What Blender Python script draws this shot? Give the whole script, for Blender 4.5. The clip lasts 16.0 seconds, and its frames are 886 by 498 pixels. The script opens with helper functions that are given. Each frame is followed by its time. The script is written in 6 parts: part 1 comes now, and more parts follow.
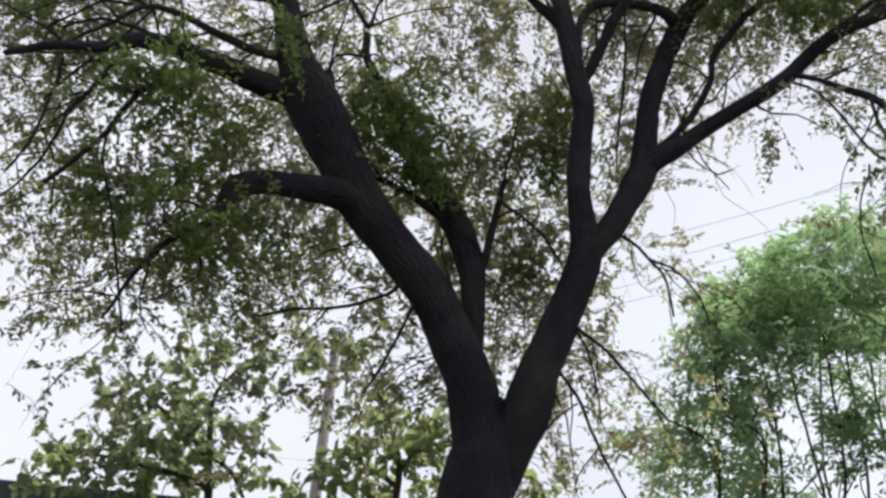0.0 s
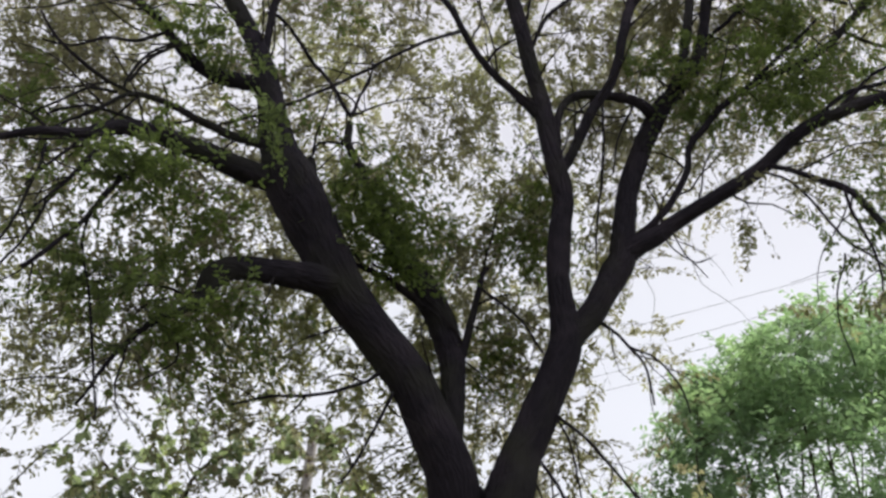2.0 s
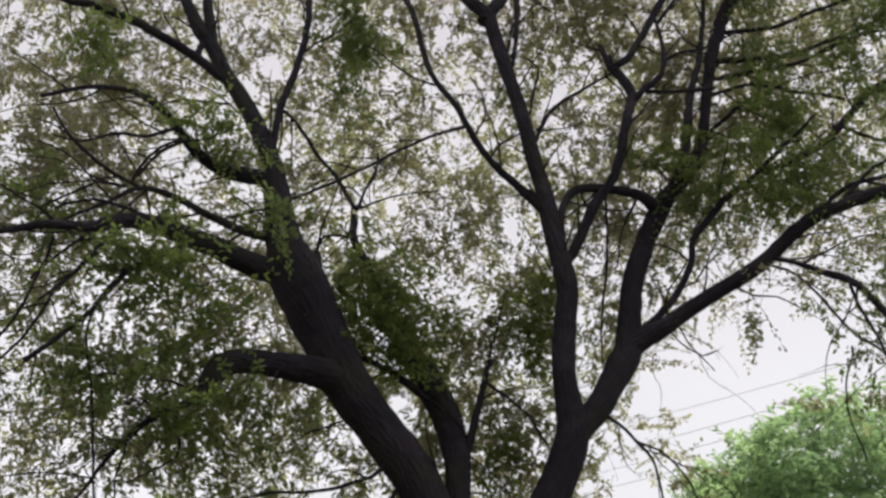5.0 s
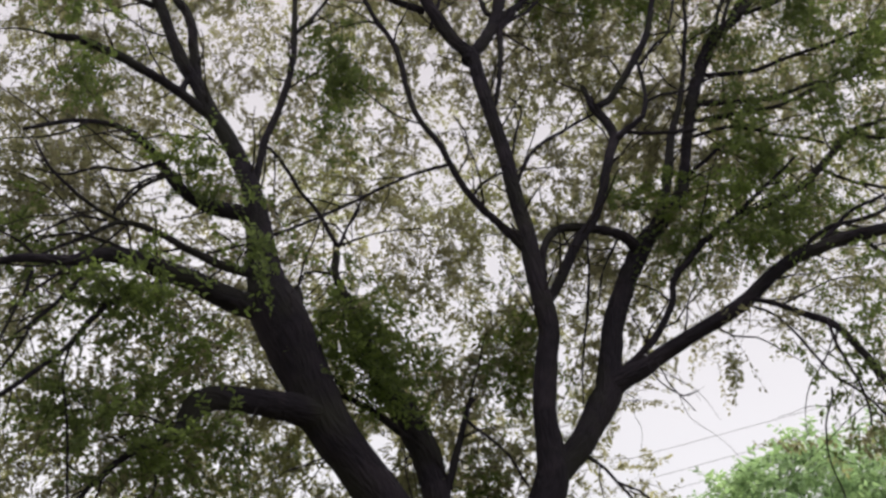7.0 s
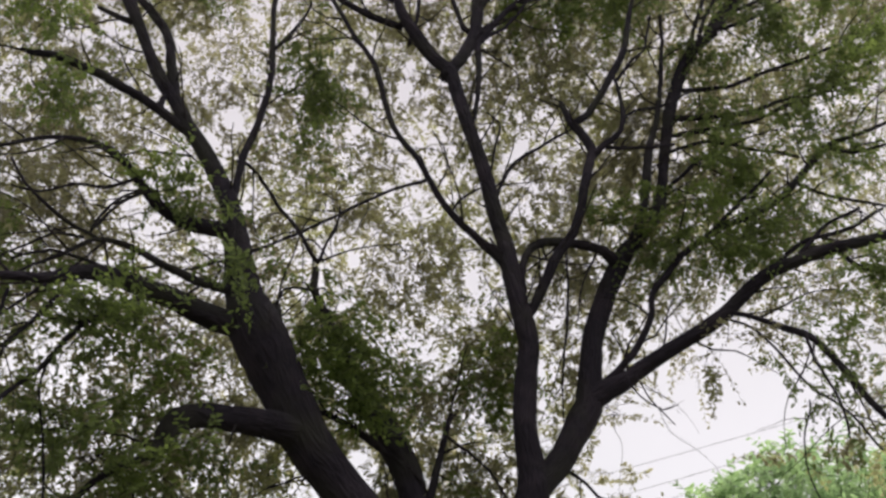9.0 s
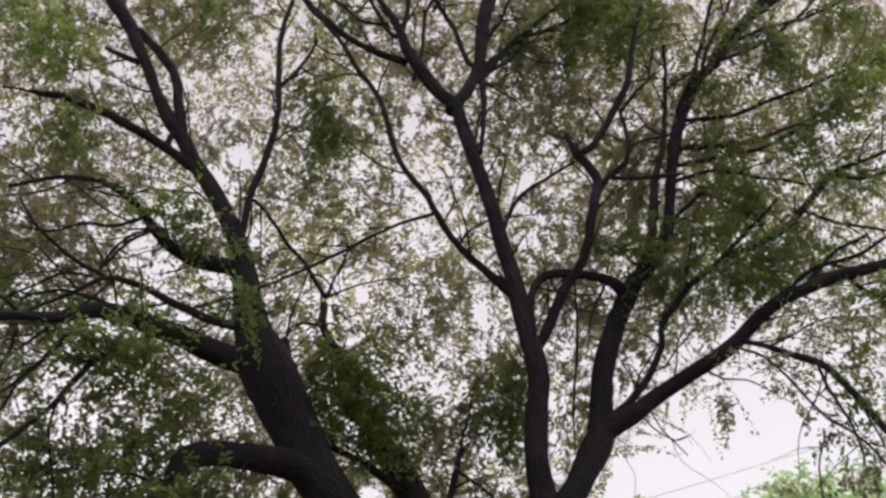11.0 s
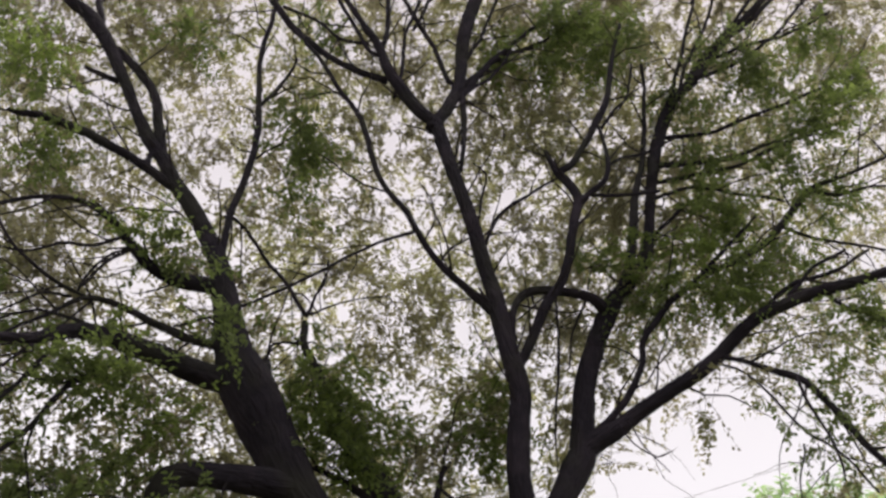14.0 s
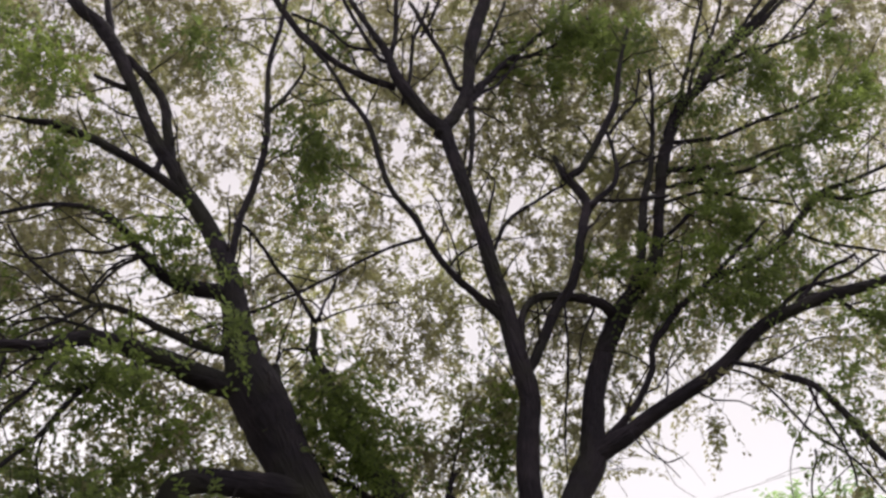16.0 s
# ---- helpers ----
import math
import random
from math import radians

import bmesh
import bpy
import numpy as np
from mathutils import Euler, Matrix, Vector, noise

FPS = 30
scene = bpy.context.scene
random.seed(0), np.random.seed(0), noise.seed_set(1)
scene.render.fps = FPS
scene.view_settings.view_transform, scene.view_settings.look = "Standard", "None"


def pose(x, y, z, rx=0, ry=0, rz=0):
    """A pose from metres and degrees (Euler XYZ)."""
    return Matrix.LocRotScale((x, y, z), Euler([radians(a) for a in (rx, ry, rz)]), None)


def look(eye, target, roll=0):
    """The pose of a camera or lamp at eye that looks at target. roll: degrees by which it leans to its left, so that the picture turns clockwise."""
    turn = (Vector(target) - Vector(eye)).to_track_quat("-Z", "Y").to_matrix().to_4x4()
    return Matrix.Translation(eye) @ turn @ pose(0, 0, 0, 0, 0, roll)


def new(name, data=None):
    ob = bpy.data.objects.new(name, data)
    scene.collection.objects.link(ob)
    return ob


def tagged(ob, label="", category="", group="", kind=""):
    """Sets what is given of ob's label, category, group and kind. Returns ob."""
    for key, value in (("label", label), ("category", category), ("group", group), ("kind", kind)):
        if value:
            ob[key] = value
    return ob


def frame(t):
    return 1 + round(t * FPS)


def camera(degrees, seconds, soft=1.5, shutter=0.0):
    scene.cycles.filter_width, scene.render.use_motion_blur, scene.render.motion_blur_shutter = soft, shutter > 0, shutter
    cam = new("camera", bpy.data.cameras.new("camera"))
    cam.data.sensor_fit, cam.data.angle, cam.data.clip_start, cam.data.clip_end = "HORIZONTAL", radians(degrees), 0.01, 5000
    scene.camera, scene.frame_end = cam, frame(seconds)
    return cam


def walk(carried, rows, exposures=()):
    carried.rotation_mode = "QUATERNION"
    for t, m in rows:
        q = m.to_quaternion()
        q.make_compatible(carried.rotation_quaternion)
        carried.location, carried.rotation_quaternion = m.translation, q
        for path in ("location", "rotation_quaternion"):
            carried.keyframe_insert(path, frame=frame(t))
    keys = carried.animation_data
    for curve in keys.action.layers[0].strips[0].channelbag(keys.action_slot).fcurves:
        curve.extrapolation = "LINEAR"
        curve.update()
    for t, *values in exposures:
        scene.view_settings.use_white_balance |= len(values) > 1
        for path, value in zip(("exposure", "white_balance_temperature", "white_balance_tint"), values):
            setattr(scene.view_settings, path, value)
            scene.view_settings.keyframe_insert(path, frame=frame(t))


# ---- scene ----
EYE = 1.6
cam = camera(48.0, 16.0, soft=2.8)
# seconds, yaw, pitch, roll: the camera turns upward where it stands
ROWS = [
    (0.0, -0.0, 25.0, 5.5),
    (0.5, -0.44, 26.29, 5.67),
    (1.0, -0.64, 27.6, 5.72),
    (1.5, -0.71, 28.78, 5.59),
    (2.0, -0.74, 30.08, 5.44),
    (2.5, -0.38, 31.38, 5.54),
    (3.0, -0.08, 32.33, 5.51),
    (3.5, 0.11, 33.23, 5.54),
    (4.0, 0.35, 33.95, 5.7),
    (6.5, -0.57, 37.19, 6.03),
    (7.0, -0.81, 37.62, 5.88),
    (7.5, -0.83, 38.05, 5.76),
    (8.0, -1.01, 38.46, 5.33),
    (8.5, -1.9, 38.62, 4.81),
    (9.0, -2.21, 38.61, 4.74),
    (11.5, -1.32, 41.21, 4.25),
    (12.0, -1.86, 41.69, 3.98),
    (12.5, -2.59, 41.27, 3.59),
    (13.0, -2.67, 41.45, 3.27),
    (13.5, -2.81, 41.46, 3.17),
    (14.0, -2.79, 41.57, 3.11),
    (14.5, -2.64, 41.67, 3.13),
    (15.0, -2.48, 41.81, 3.25),
    (15.5, -2.26, 41.82, 3.34),
    (16.0, -2.09, 41.88, 3.33),
]
walk(cam, [(t, pose(0, 0, EYE, 90 + pitch, 0, yaw) @ pose(0, 0, 0, 0, 0, roll)) for t, yaw, pitch, roll in ROWS],
     [(0.0, 0.51, 6160, 8), (4.0, 0.44, 6520, 8), (8.0, 0.46, 6640, 10), (14.0, 0.53, 6760, 12), (16.0, 0.61, 6780, 12)])

# ---------------------------------------------------------------- light: a bright overcast sky
SUN_ELEVATION, SUN_AZIMUTH = 62.0, 50.0
world = bpy.data.worlds.new("overcast_sky")
scene.world = world
world.use_nodes = True
nt = world.node_tree
nt.nodes.clear()
w_out = nt.nodes.new("ShaderNodeOutputWorld")
w_bg = nt.nodes.new("ShaderNodeBackground")
w_bg.inputs["Strength"].default_value = 0.1
w_sky = nt.nodes.new("ShaderNodeTexSky")
w_sky.sky_type = "NISHITA"
w_sky.sun_disc = False
w_sky.sun_elevation, w_sky.sun_rotation = radians(SUN_ELEVATION), radians(SUN_AZIMUTH)
w_co = nt.nodes.new("ShaderNodeTexCoord")
w_noise = nt.nodes.new("ShaderNodeTexNoise")
w_noise.inputs["Scale"].default_value = 2.2
w_noise.inputs["Detail"].default_value = 5.0
w_noise.inputs["Roughness"].default_value = 0.45
w_ramp = nt.nodes.new("ShaderNodeValToRGB")
w_ramp.color_ramp.elements[0].position, w_ramp.color_ramp.elements[1].position = 0.3, 0.7
w_ramp.color_ramp.elements[0].color = (0.84, 0.825, 0.85, 1)
w_ramp.color_ramp.elements[1].color = (1.0, 0.98, 1.0, 1)
w_sep = nt.nodes.new("ShaderNodeSeparateXYZ")
w_high = nt.nodes.new("ShaderNodeValToRGB")
w_high.color_ramp.elements[0].position, w_high.color_ramp.elements[1].position = 0.42, 0.80
w_high.color_ramp.elements[0].color = (0.95, 0.945, 0.97, 1)
w_high.color_ramp.elements[1].color = (0.75, 0.715, 0.74, 1)
w_tone = nt.nodes.new("ShaderNodeMixRGB")
w_tone.blend_type = "MULTIPLY"
w_tone.inputs[0].default_value = 1.0
nt.links.new(w_co.outputs["Generated"], w_sep.inputs[0])
nt.links.new(w_sep.outputs["Z"], w_high.inputs["Fac"])
nt.links.new(w_ramp.outputs["Color"], w_tone.inputs[1])
nt.links.new(w_high.outputs["Color"], w_tone.inputs[2])
w_gain = nt.nodes.new("ShaderNodeVectorMath")
w_gain.operation = "SCALE"
w_gain.inputs["Scale"].default_value = 7.8
w_mix = nt.nodes.new("ShaderNodeMix")
w_mix.data_type = "RGBA"
w_mix.inputs[0].default_value = 0.93
nt.links.new(w_co.outputs["Generated"], w_noise.inputs["Vector"])
nt.links.new(w_noise.outputs["Fac"], w_ramp.inputs["Fac"])
nt.links.new(w_tone.outputs[0], w_gain.inputs[0])
nt.links.new(w_sky.outputs["Color"], w_mix.inputs[6])
nt.links.new(w_gain.outputs["Vector"], w_mix.inputs[7])
nt.links.new(w_mix.outputs[2], w_bg.inputs["Color"])
nt.links.new(w_bg.outputs["Background"], w_out.inputs["Surface"])

sun = new("sun", bpy.data.lights.new("sun", "SUN"))
sun.data.energy, sun.data.angle, sun.data.color = 5.0, radians(25), (1.0, 0.96, 0.9)
a, e = radians(SUN_AZIMUTH), radians(SUN_ELEVATION)
sun.matrix_world = look((math.sin(a) * math.cos(e) * 40, math.cos(a) * math.cos(e) * 40, math.sin(e) * 40), (0, 0, 0))


# ---------------------------------------------------------------- materials
def material(name):
    m = bpy.data.materials.new(name)
    m.use_nodes = True
    t = m.node_tree
    t.nodes.clear()
    return m, t, t.nodes.new("ShaderNodeOutputMaterial")


def node(t, kind, **inputs):
    n = t.nodes.new(kind)
    for key, value in inputs.items():
        n.inputs[key.replace("_", " ")].default_value = value
    return n


def ramp(t, source, stops):
    r = t.nodes.new("ShaderNodeValToRGB")
    while len(r.color_ramp.elements) < len(stops):
        r.color_ramp.elements.new(0.5)
    for el, (p, c) in zip(r.color_ramp.elements, stops):
        el.position, el.color = p, (*c, 1)
    t.links.new(source, r.inputs["Fac"])
    return r


def bark_material(name, dark, pale, scale=1.0, moss=None, along=True):
    """Fissured bark: long ridges along the limb, blotches of lichen, a rough surface."""
    m, t, out = material(name)
    co = t.nodes.new("ShaderNodeTexCoord")
    mp = node(t, "ShaderNodeMapping", Scale=(1, 1, 0.22))
    if along:
        grain = t.nodes.new("ShaderNodeAttribute")
        grain.attribute_name = "grain"
        t.links.new(grain.outputs["Vector"], mp.inputs["Vector"])
    else:
        t.links.new(co.outputs["Object"], mp.inputs["Vector"])
    vor = node(t, "ShaderNodeTexVoronoi", Scale=26 * scale)
    vor.feature = "DISTANCE_TO_EDGE"
    fine = node(t, "ShaderNodeTexNoise", Scale=60 * scale, Detail=6.0, Roughness=0.65)
    blot = node(t, "ShaderNodeTexNoise", Scale=3.0, Detail=4.0)
    warp = node(t, "ShaderNodeTexNoise", Scale=6.0 * scale, Detail=3.0)
    add = t.nodes.new("ShaderNodeMixRGB")
    add.inputs[0].default_value = 0.12
    t.links.new(mp.outputs["Vector"], warp.inputs["Vector"])
    t.links.new(mp.outputs["Vector"], add.inputs[1])
    t.links.new(warp.outputs["Color"], add.inputs[2])
    for n in (vor, fine):
        t.links.new(add.outputs[0], n.inputs["Vector"])
    t.links.new(co.outputs["Object"], blot.inputs["Vector"])
    base = ramp(t, fine.outputs["Fac"], [(0.25, dark), (0.8, pale)])
    lich = ramp(t, blot.outputs["Fac"], [(0.5, (0.75, 0.75, 0.75)), (0.72, (1.35, 1.3, 1.25))])
    mul = t.nodes.new("ShaderNodeMixRGB")
    mul.blend_type = "MULTIPLY"
    mul.inputs[0].default_value = 1.0
    t.links.new(base.outputs["Color"], mul.inputs[1])
    t.links.new(lich.outputs["Color"], mul.inputs[2])
    last = mul.outputs[0]
    if moss:
        patch = node(t, "ShaderNodeTexNoise", Scale=1.7, Detail=5.0)
        t.links.new(co.outputs["Object"], patch.inputs["Vector"])
        pr = ramp(t, patch.outputs["Fac"], [(0.48, (0, 0, 0)), (0.66, (0.7, 0.7, 0.7))])
        mm = t.nodes.new("ShaderNodeMixRGB")
        mm.inputs[2].default_value = (*moss, 1)
        t.links.new(pr.outputs["Color"], mm.inputs[0])
        t.links.new(last, mm.inputs[1])
        last = mm.outputs[0]
    height = t.nodes.new("ShaderNodeMath")
    height.operation = "MULTIPLY_ADD"
    height.inputs[1].default_value = 2.2
    t.links.new(vor.outputs["Distance"], height.inputs[0])
    t.links.new(fine.outputs["Fac"], height.inputs[2])
    bump = node(t, "ShaderNodeBump", Strength=0.9, Distance=0.02)
    t.links.new(height.outputs[0], bump.inputs["Height"])
    bsdf = node(t, "ShaderNodeBsdfPrincipled", Roughness=0.95, Specular_IOR_Level=0.15)
    t.links.new(last, bsdf.inputs["Base Color"])
    t.links.new(bump.outputs["Normal"], bsdf.inputs["Normal"])
    t.links.new(bsdf.outputs["BSDF"], out.inputs["Surface"])
    return m


def leaf_material(name, deep, mid, fresh, through_share=0.4, patch_scale=0.9):
    """Thin leaves that let part of the light through; tone varies leaf by leaf and bough by bough."""
    m, t, out = material(name)
    co = t.nodes.new("ShaderNodeTexCoord")
    geo = t.nodes.new("ShaderNodeNewGeometry")
    bough = node(t, "ShaderNodeTexNoise", Scale=patch_scale, Detail=2.0)
    t.links.new(co.outputs["Object"], bough.inputs["Vector"])
    mix = t.nodes.new("ShaderNodeMath")
    mix.operation = "MULTIPLY_ADD"
    mix.inputs[1].default_value = 0.22
    t.links.new(geo.outputs["Random Per Island"], mix.inputs[0])
    sub = t.nodes.new("ShaderNodeMath")
    sub.operation = "SUBTRACT"
    sub.inputs[1].default_value = 0.11
    t.links.new(bough.outputs["Fac"], sub.inputs[0])
    t.links.new(sub.outputs[0], mix.inputs[2])
    col = ramp(t, mix.outputs[0], [(0.25, deep), (0.5, mid), (0.75, fresh)])
    dif = node(t, "ShaderNodeBsdfPrincipled", Roughness=0.55)
    dif.inputs["Specular IOR Level"].default_value = 0.35
    tra = t.nodes.new("ShaderNodeBsdfTranslucent")
    # light let through is yellower, and brightened to stand in for sky glare
    warm_glare = t.nodes.new("ShaderNodeMixRGB")
    warm_glare.blend_type = "MULTIPLY"
    warm_glare.inputs[0].default_value = 1.0
    warm_glare.inputs[2].default_value = (1.74, 1.74, 1.24, 1)
    t.links.new(col.outputs["Color"], dif.inputs["Base Color"])
    t.links.new(col.outputs["Color"], warm_glare.inputs[1])
    t.links.new(warm_glare.outputs[0], tra.inputs["Color"])
    sh = t.nodes.new("ShaderNodeMixShader")
    sh.inputs[0].default_value = through_share
    t.links.new(dif.outputs["BSDF"], sh.inputs[1])
    t.links.new(tra.outputs["BSDF"], sh.inputs[2])
    t.links.new(sh.outputs[0], out.inputs["Surface"])
    return m


def plain_material(name, low, high, scale, rough=0.85, bump=0.3, metal=0.0, stretch=(1, 1, 1)):
    """A weathered mineral or painted surface: grain, larger stains and a little relief."""
    m, t, out = material(name)
    co = t.nodes.new("ShaderNodeTexCoord")
    mp = node(t, "ShaderNodeMapping", Scale=stretch)
    t.links.new(co.outputs["Object"], mp.inputs["Vector"])
    fine = node(t, "ShaderNodeTexNoise", Scale=scale, Detail=8.0, Roughness=0.7)
    stain = node(t, "ShaderNodeTexNoise", Scale=scale * 0.08, Detail=4.0)
    for n in (fine, stain):
        t.links.new(mp.outputs["Vector"], n.inputs["Vector"])
    base = ramp(t, fine.outputs["Fac"], [(0.3, low), (0.7, high)])
    st = ramp(t, stain.outputs["Fac"], [(0.35, (0.7, 0.7, 0.7)), (0.65, (1.1, 1.1, 1.1))])
    mul = t.nodes.new("ShaderNodeMixRGB")
    mul.blend_type = "MULTIPLY"
    mul.inputs[0].default_value = 1.0
    t.links.new(base.outputs["Color"], mul.inputs[1])
    t.links.new(st.outputs["Color"], mul.inputs[2])
    bp = node(t, "ShaderNodeBump", Strength=bump, Distance=0.01)
    t.links.new(fine.outputs["Fac"], bp.inputs["Height"])
    bsdf = node(t, "ShaderNodeBsdfPrincipled", Roughness=rough, Metallic=metal)
    t.links.new(mul.outputs[0], bsdf.inputs["Base Color"])
    t.links.new(bp.outputs["Normal"], bsdf.inputs["Normal"])
    t.links.new(bsdf.outputs["BSDF"], out.inputs["Surface"])
    return m


BARK = bark_material("dark_bark", (0.025, 0.0215, 0.0290), (0.047, 0.0402, 0.0510), moss=(0.044, 0.045, 0.034))
TWIG_BARK = bark_material("dark_twig_bark", (0.032, 0.027, 0.030), (0.060, 0.052, 0.055), along=False)
PALE_TWIG = bark_material("grey_twig_bark", (0.06, 0.05, 0.04), (0.15, 0.13, 0.10), scale=2.0, along=False)
PALE_BARK = bark_material("grey_bark", (0.06, 0.05, 0.04), (0.16, 0.14, 0.11), scale=2.0)
LEAF = leaf_material("small_leaf", (0.166, 0.152, 0.132), (0.188, 0.180, 0.136), (0.194, 0.206, 0.112), 0.7)
# deeper, greener copy of the small leaf, for picked clumps of the crown
GREENER_LEAF = leaf_material("greener_leaf", (0.088, 0.112, 0.060), (0.112, 0.147, 0.060), (0.138, 0.186, 0.060), 0.68)
BROAD_LEAF = leaf_material("broad_leaf", (0.112, 0.138, 0.098), (0.150, 0.182, 0.112), (0.205, 0.245, 0.118), 0.58, patch_scale=0.7)
FRESH_LEAF = leaf_material("fresh_leaf", (0.135, 0.210, 0.138), (0.180, 0.264, 0.166), (0.222, 0.310, 0.184), 0.62, patch_scale=0.8)
# unseen ground, coloured dark to cut light bounced onto the trunk
EARTH = plain_material("dark_earth_and_grass", (0.035, 0.036, 0.020), (0.085, 0.080, 0.050), 9.0, 0.95, 0.6)
PLASTER = plain_material("grey_plaster", (0.16, 0.155, 0.15), (0.25, 0.24, 0.23), 6.0, 0.9, 0.3)
CONCRETE = plain_material("pole_concrete", (0.26, 0.23, 0.21), (0.40, 0.37, 0.34), 22.0, 0.9, 0.3, stretch=(1, 1, 0.2))
# the parapet's backlit darkness is put into this base colour
BACKLIT_RENDER = plain_material("backlit_blue_grey_render", (0.055, 0.062, 0.078), (0.09, 0.10, 0.12), 14.0, 0.9, 0.4)
STEEL = plain_material("galvanised_steel", (0.25, 0.25, 0.26), (0.42, 0.42, 0.43), 40.0, 0.5, 0.1, metal=0.8)
RUBBER = plain_material("cable_sheath", (0.36, 0.36, 0.38), (0.50, 0.50, 0.52), 60.0, 0.6, 0.1)
PORCELAIN = plain_material("brown_porcelain", (0.10, 0.05, 0.03), (0.16, 0.08, 0.05), 30.0, 0.25, 0.05)


# ---------------------------------------------------------------- building blocks
def part(name, bm, mat, parent, label=""):
    me = bpy.data.meshes.new(name)
    bm.to_mesh(me)
    bm.free()
    me.materials.append(mat)
    ob = new(name, me)
    ob.parent = parent
    return tagged(ob, label)


def part_from(name, verts, faces, mat, parent, label="", smooth=True, kind=""):
    """One mesh object from arrays of corners and faces."""
    me = bpy.data.meshes.new(name)
    me.from_pydata(verts, [], faces)
    me.materials.append(mat)
    if smooth:
        me.polygons.foreach_set("use_smooth", [True] * len(me.polygons))
    me.update()
    ob = new(name, me)
    ob.parent = parent
    return tagged(ob, label, kind=kind)


def spline(pts, step):
    """A smooth line (Catmull-Rom) through points with radii, resampled at about that step."""
    p = np.array([pts[0]] + list(pts) + [pts[-1]], float)
    p[0], p[-1] = 2 * p[1] - p[2], 2 * p[-2] - p[-3]
    out = []
    for i in range(1, len(p) - 2):
        p0, p1, p2, p3 = p[i - 1], p[i], p[i + 1], p[i + 2]
        n = max(1, int(np.linalg.norm(p2[:3] - p1[:3]) / step))
        for k in range(n):
            t = k / n
            out.append(0.5 * (2 * p1 + (p2 - p0) * t + (2 * p0 - 5 * p1 + 4 * p2 - p3) * t * t + (3 * p1 - p0 - 3 * p2 + p3) * t ** 3))
    out.append(p[-2])
    out = np.array(out)
    out[:, 3] = np.maximum(out[:, 3], 0.0008)
    return out


def tube(path, sides, rough=0.0):
    """Corners and faces of a closed tube along a path of (x, y, z, radius)."""
    tang = np.gradient(path[:, :3], axis=0)
    tang /= np.linalg.norm(tang, axis=1)[:, None] + 1e-9
    ref = np.array([0.31, 0.87, 0.38])
    u = np.cross(tang, ref)
    u /= np.linalg.norm(u, axis=1)[:, None] + 1e-9
    v = np.cross(tang, u)
    ang = np.arange(sides) * 2 * math.pi / sides
    ring = np.cos(ang)[None, :, None] * u[:, None, :] + np.sin(ang)[None, :, None] * v[:, None, :]
    rad = np.repeat(path[:, 3][:, None], sides, 1)
    if rough:
        for i in range(len(path)):
            for j in range(sides):
                d = ring[i, j]
                q = Vector(path[i, :3]) + Vector(d) * path[i, 3]
                lump = noise.noise(q * 3.1) * 0.7 + noise.noise(q * 9.0) * 0.45
                ridge = abs(noise.noise(Vector((d[0] * 5, d[1] * 5, d[2] * 5 + q.z * 1.5)))) * 0.5
                rad[i, j] *= 1 + rough * (lump + ridge - 0.12)
    verts = path[:, None, :3] + ring * rad[:, :, None]
    n = len(path)
    verts = np.concatenate([verts.reshape(-1, 3), path[:1, :3], path[-1:, :3] + tang[-1:] * path[-1:, 3:]])
    faces = []
    for i in range(n - 1):
        for j in range(sides):
            k = (j + 1) % sides
            faces.append((i * sides + j, i * sides + k, (i + 1) * sides + k, (i + 1) * sides + j))
    for j in range(sides):
        k = (j + 1) % sides
        faces.append((n * sides, k, j))
        faces.append((n * sides + 1, (n - 1) * sides + j, (n - 1) * sides + k))
    return verts, faces


SKELETON, PATHS = {}, {}


def limb(parent, name, pts, mat=None, label=""):
    """A trunk, limb or branch: a tapering, slightly lumpy tube through points (x, y, z, radius)."""
    thick = max(p[3] for p in pts)
    step, sides = (0.06, 20) if thick > 0.12 else (0.06, 12) if thick > 0.04 else (0.07, 7)
    path = spline(pts, step)
    if thick < 0.13:
        # branches wander a little, the thin ones most
        sway, kink = (0.018, 0.009) if thick < 0.06 else (0.012, 0.008)
        for i in range(1, len(path) - 1):
            q = Vector(path[i, :3])
            path[i, :3] += np.array(noise.noise_vector(q * 2.3)) * sway + np.array(noise.noise_vector(q * 7.0)) * kink
    verts, faces = tube(path, sides, 0.10 if thick > 0.04 else 0.06)
    ob = part_from(name, verts.tolist(), faces, mat or BARK, parent, label)
    run = np.concatenate([[0], np.cumsum(np.linalg.norm(np.diff(path[:, :3], axis=0), axis=1))])
    turn = np.arange(sides) * 2 * math.pi / sides
    grain = np.stack([np.outer(path[:, 3], np.cos(turn)), np.outer(path[:, 3], np.sin(turn)), np.repeat(run[:, None], sides, 1)], 2).reshape(-1, 3)
    grain = np.concatenate([grain, [[0, 0, 0], [0, 0, run[-1]]]]) + path[0, :3]
    ob.data.attributes.new("grain", "FLOAT_VECTOR", "POINT").data.foreach_set("vector", grain.ravel())
    top = parent
    while top.parent:
        top = top.parent
    SKELETON.setdefault(top.name, []).append(path)
    PATHS.setdefault((parent if parent.parent else ob).name, []).append(path)
    return ob


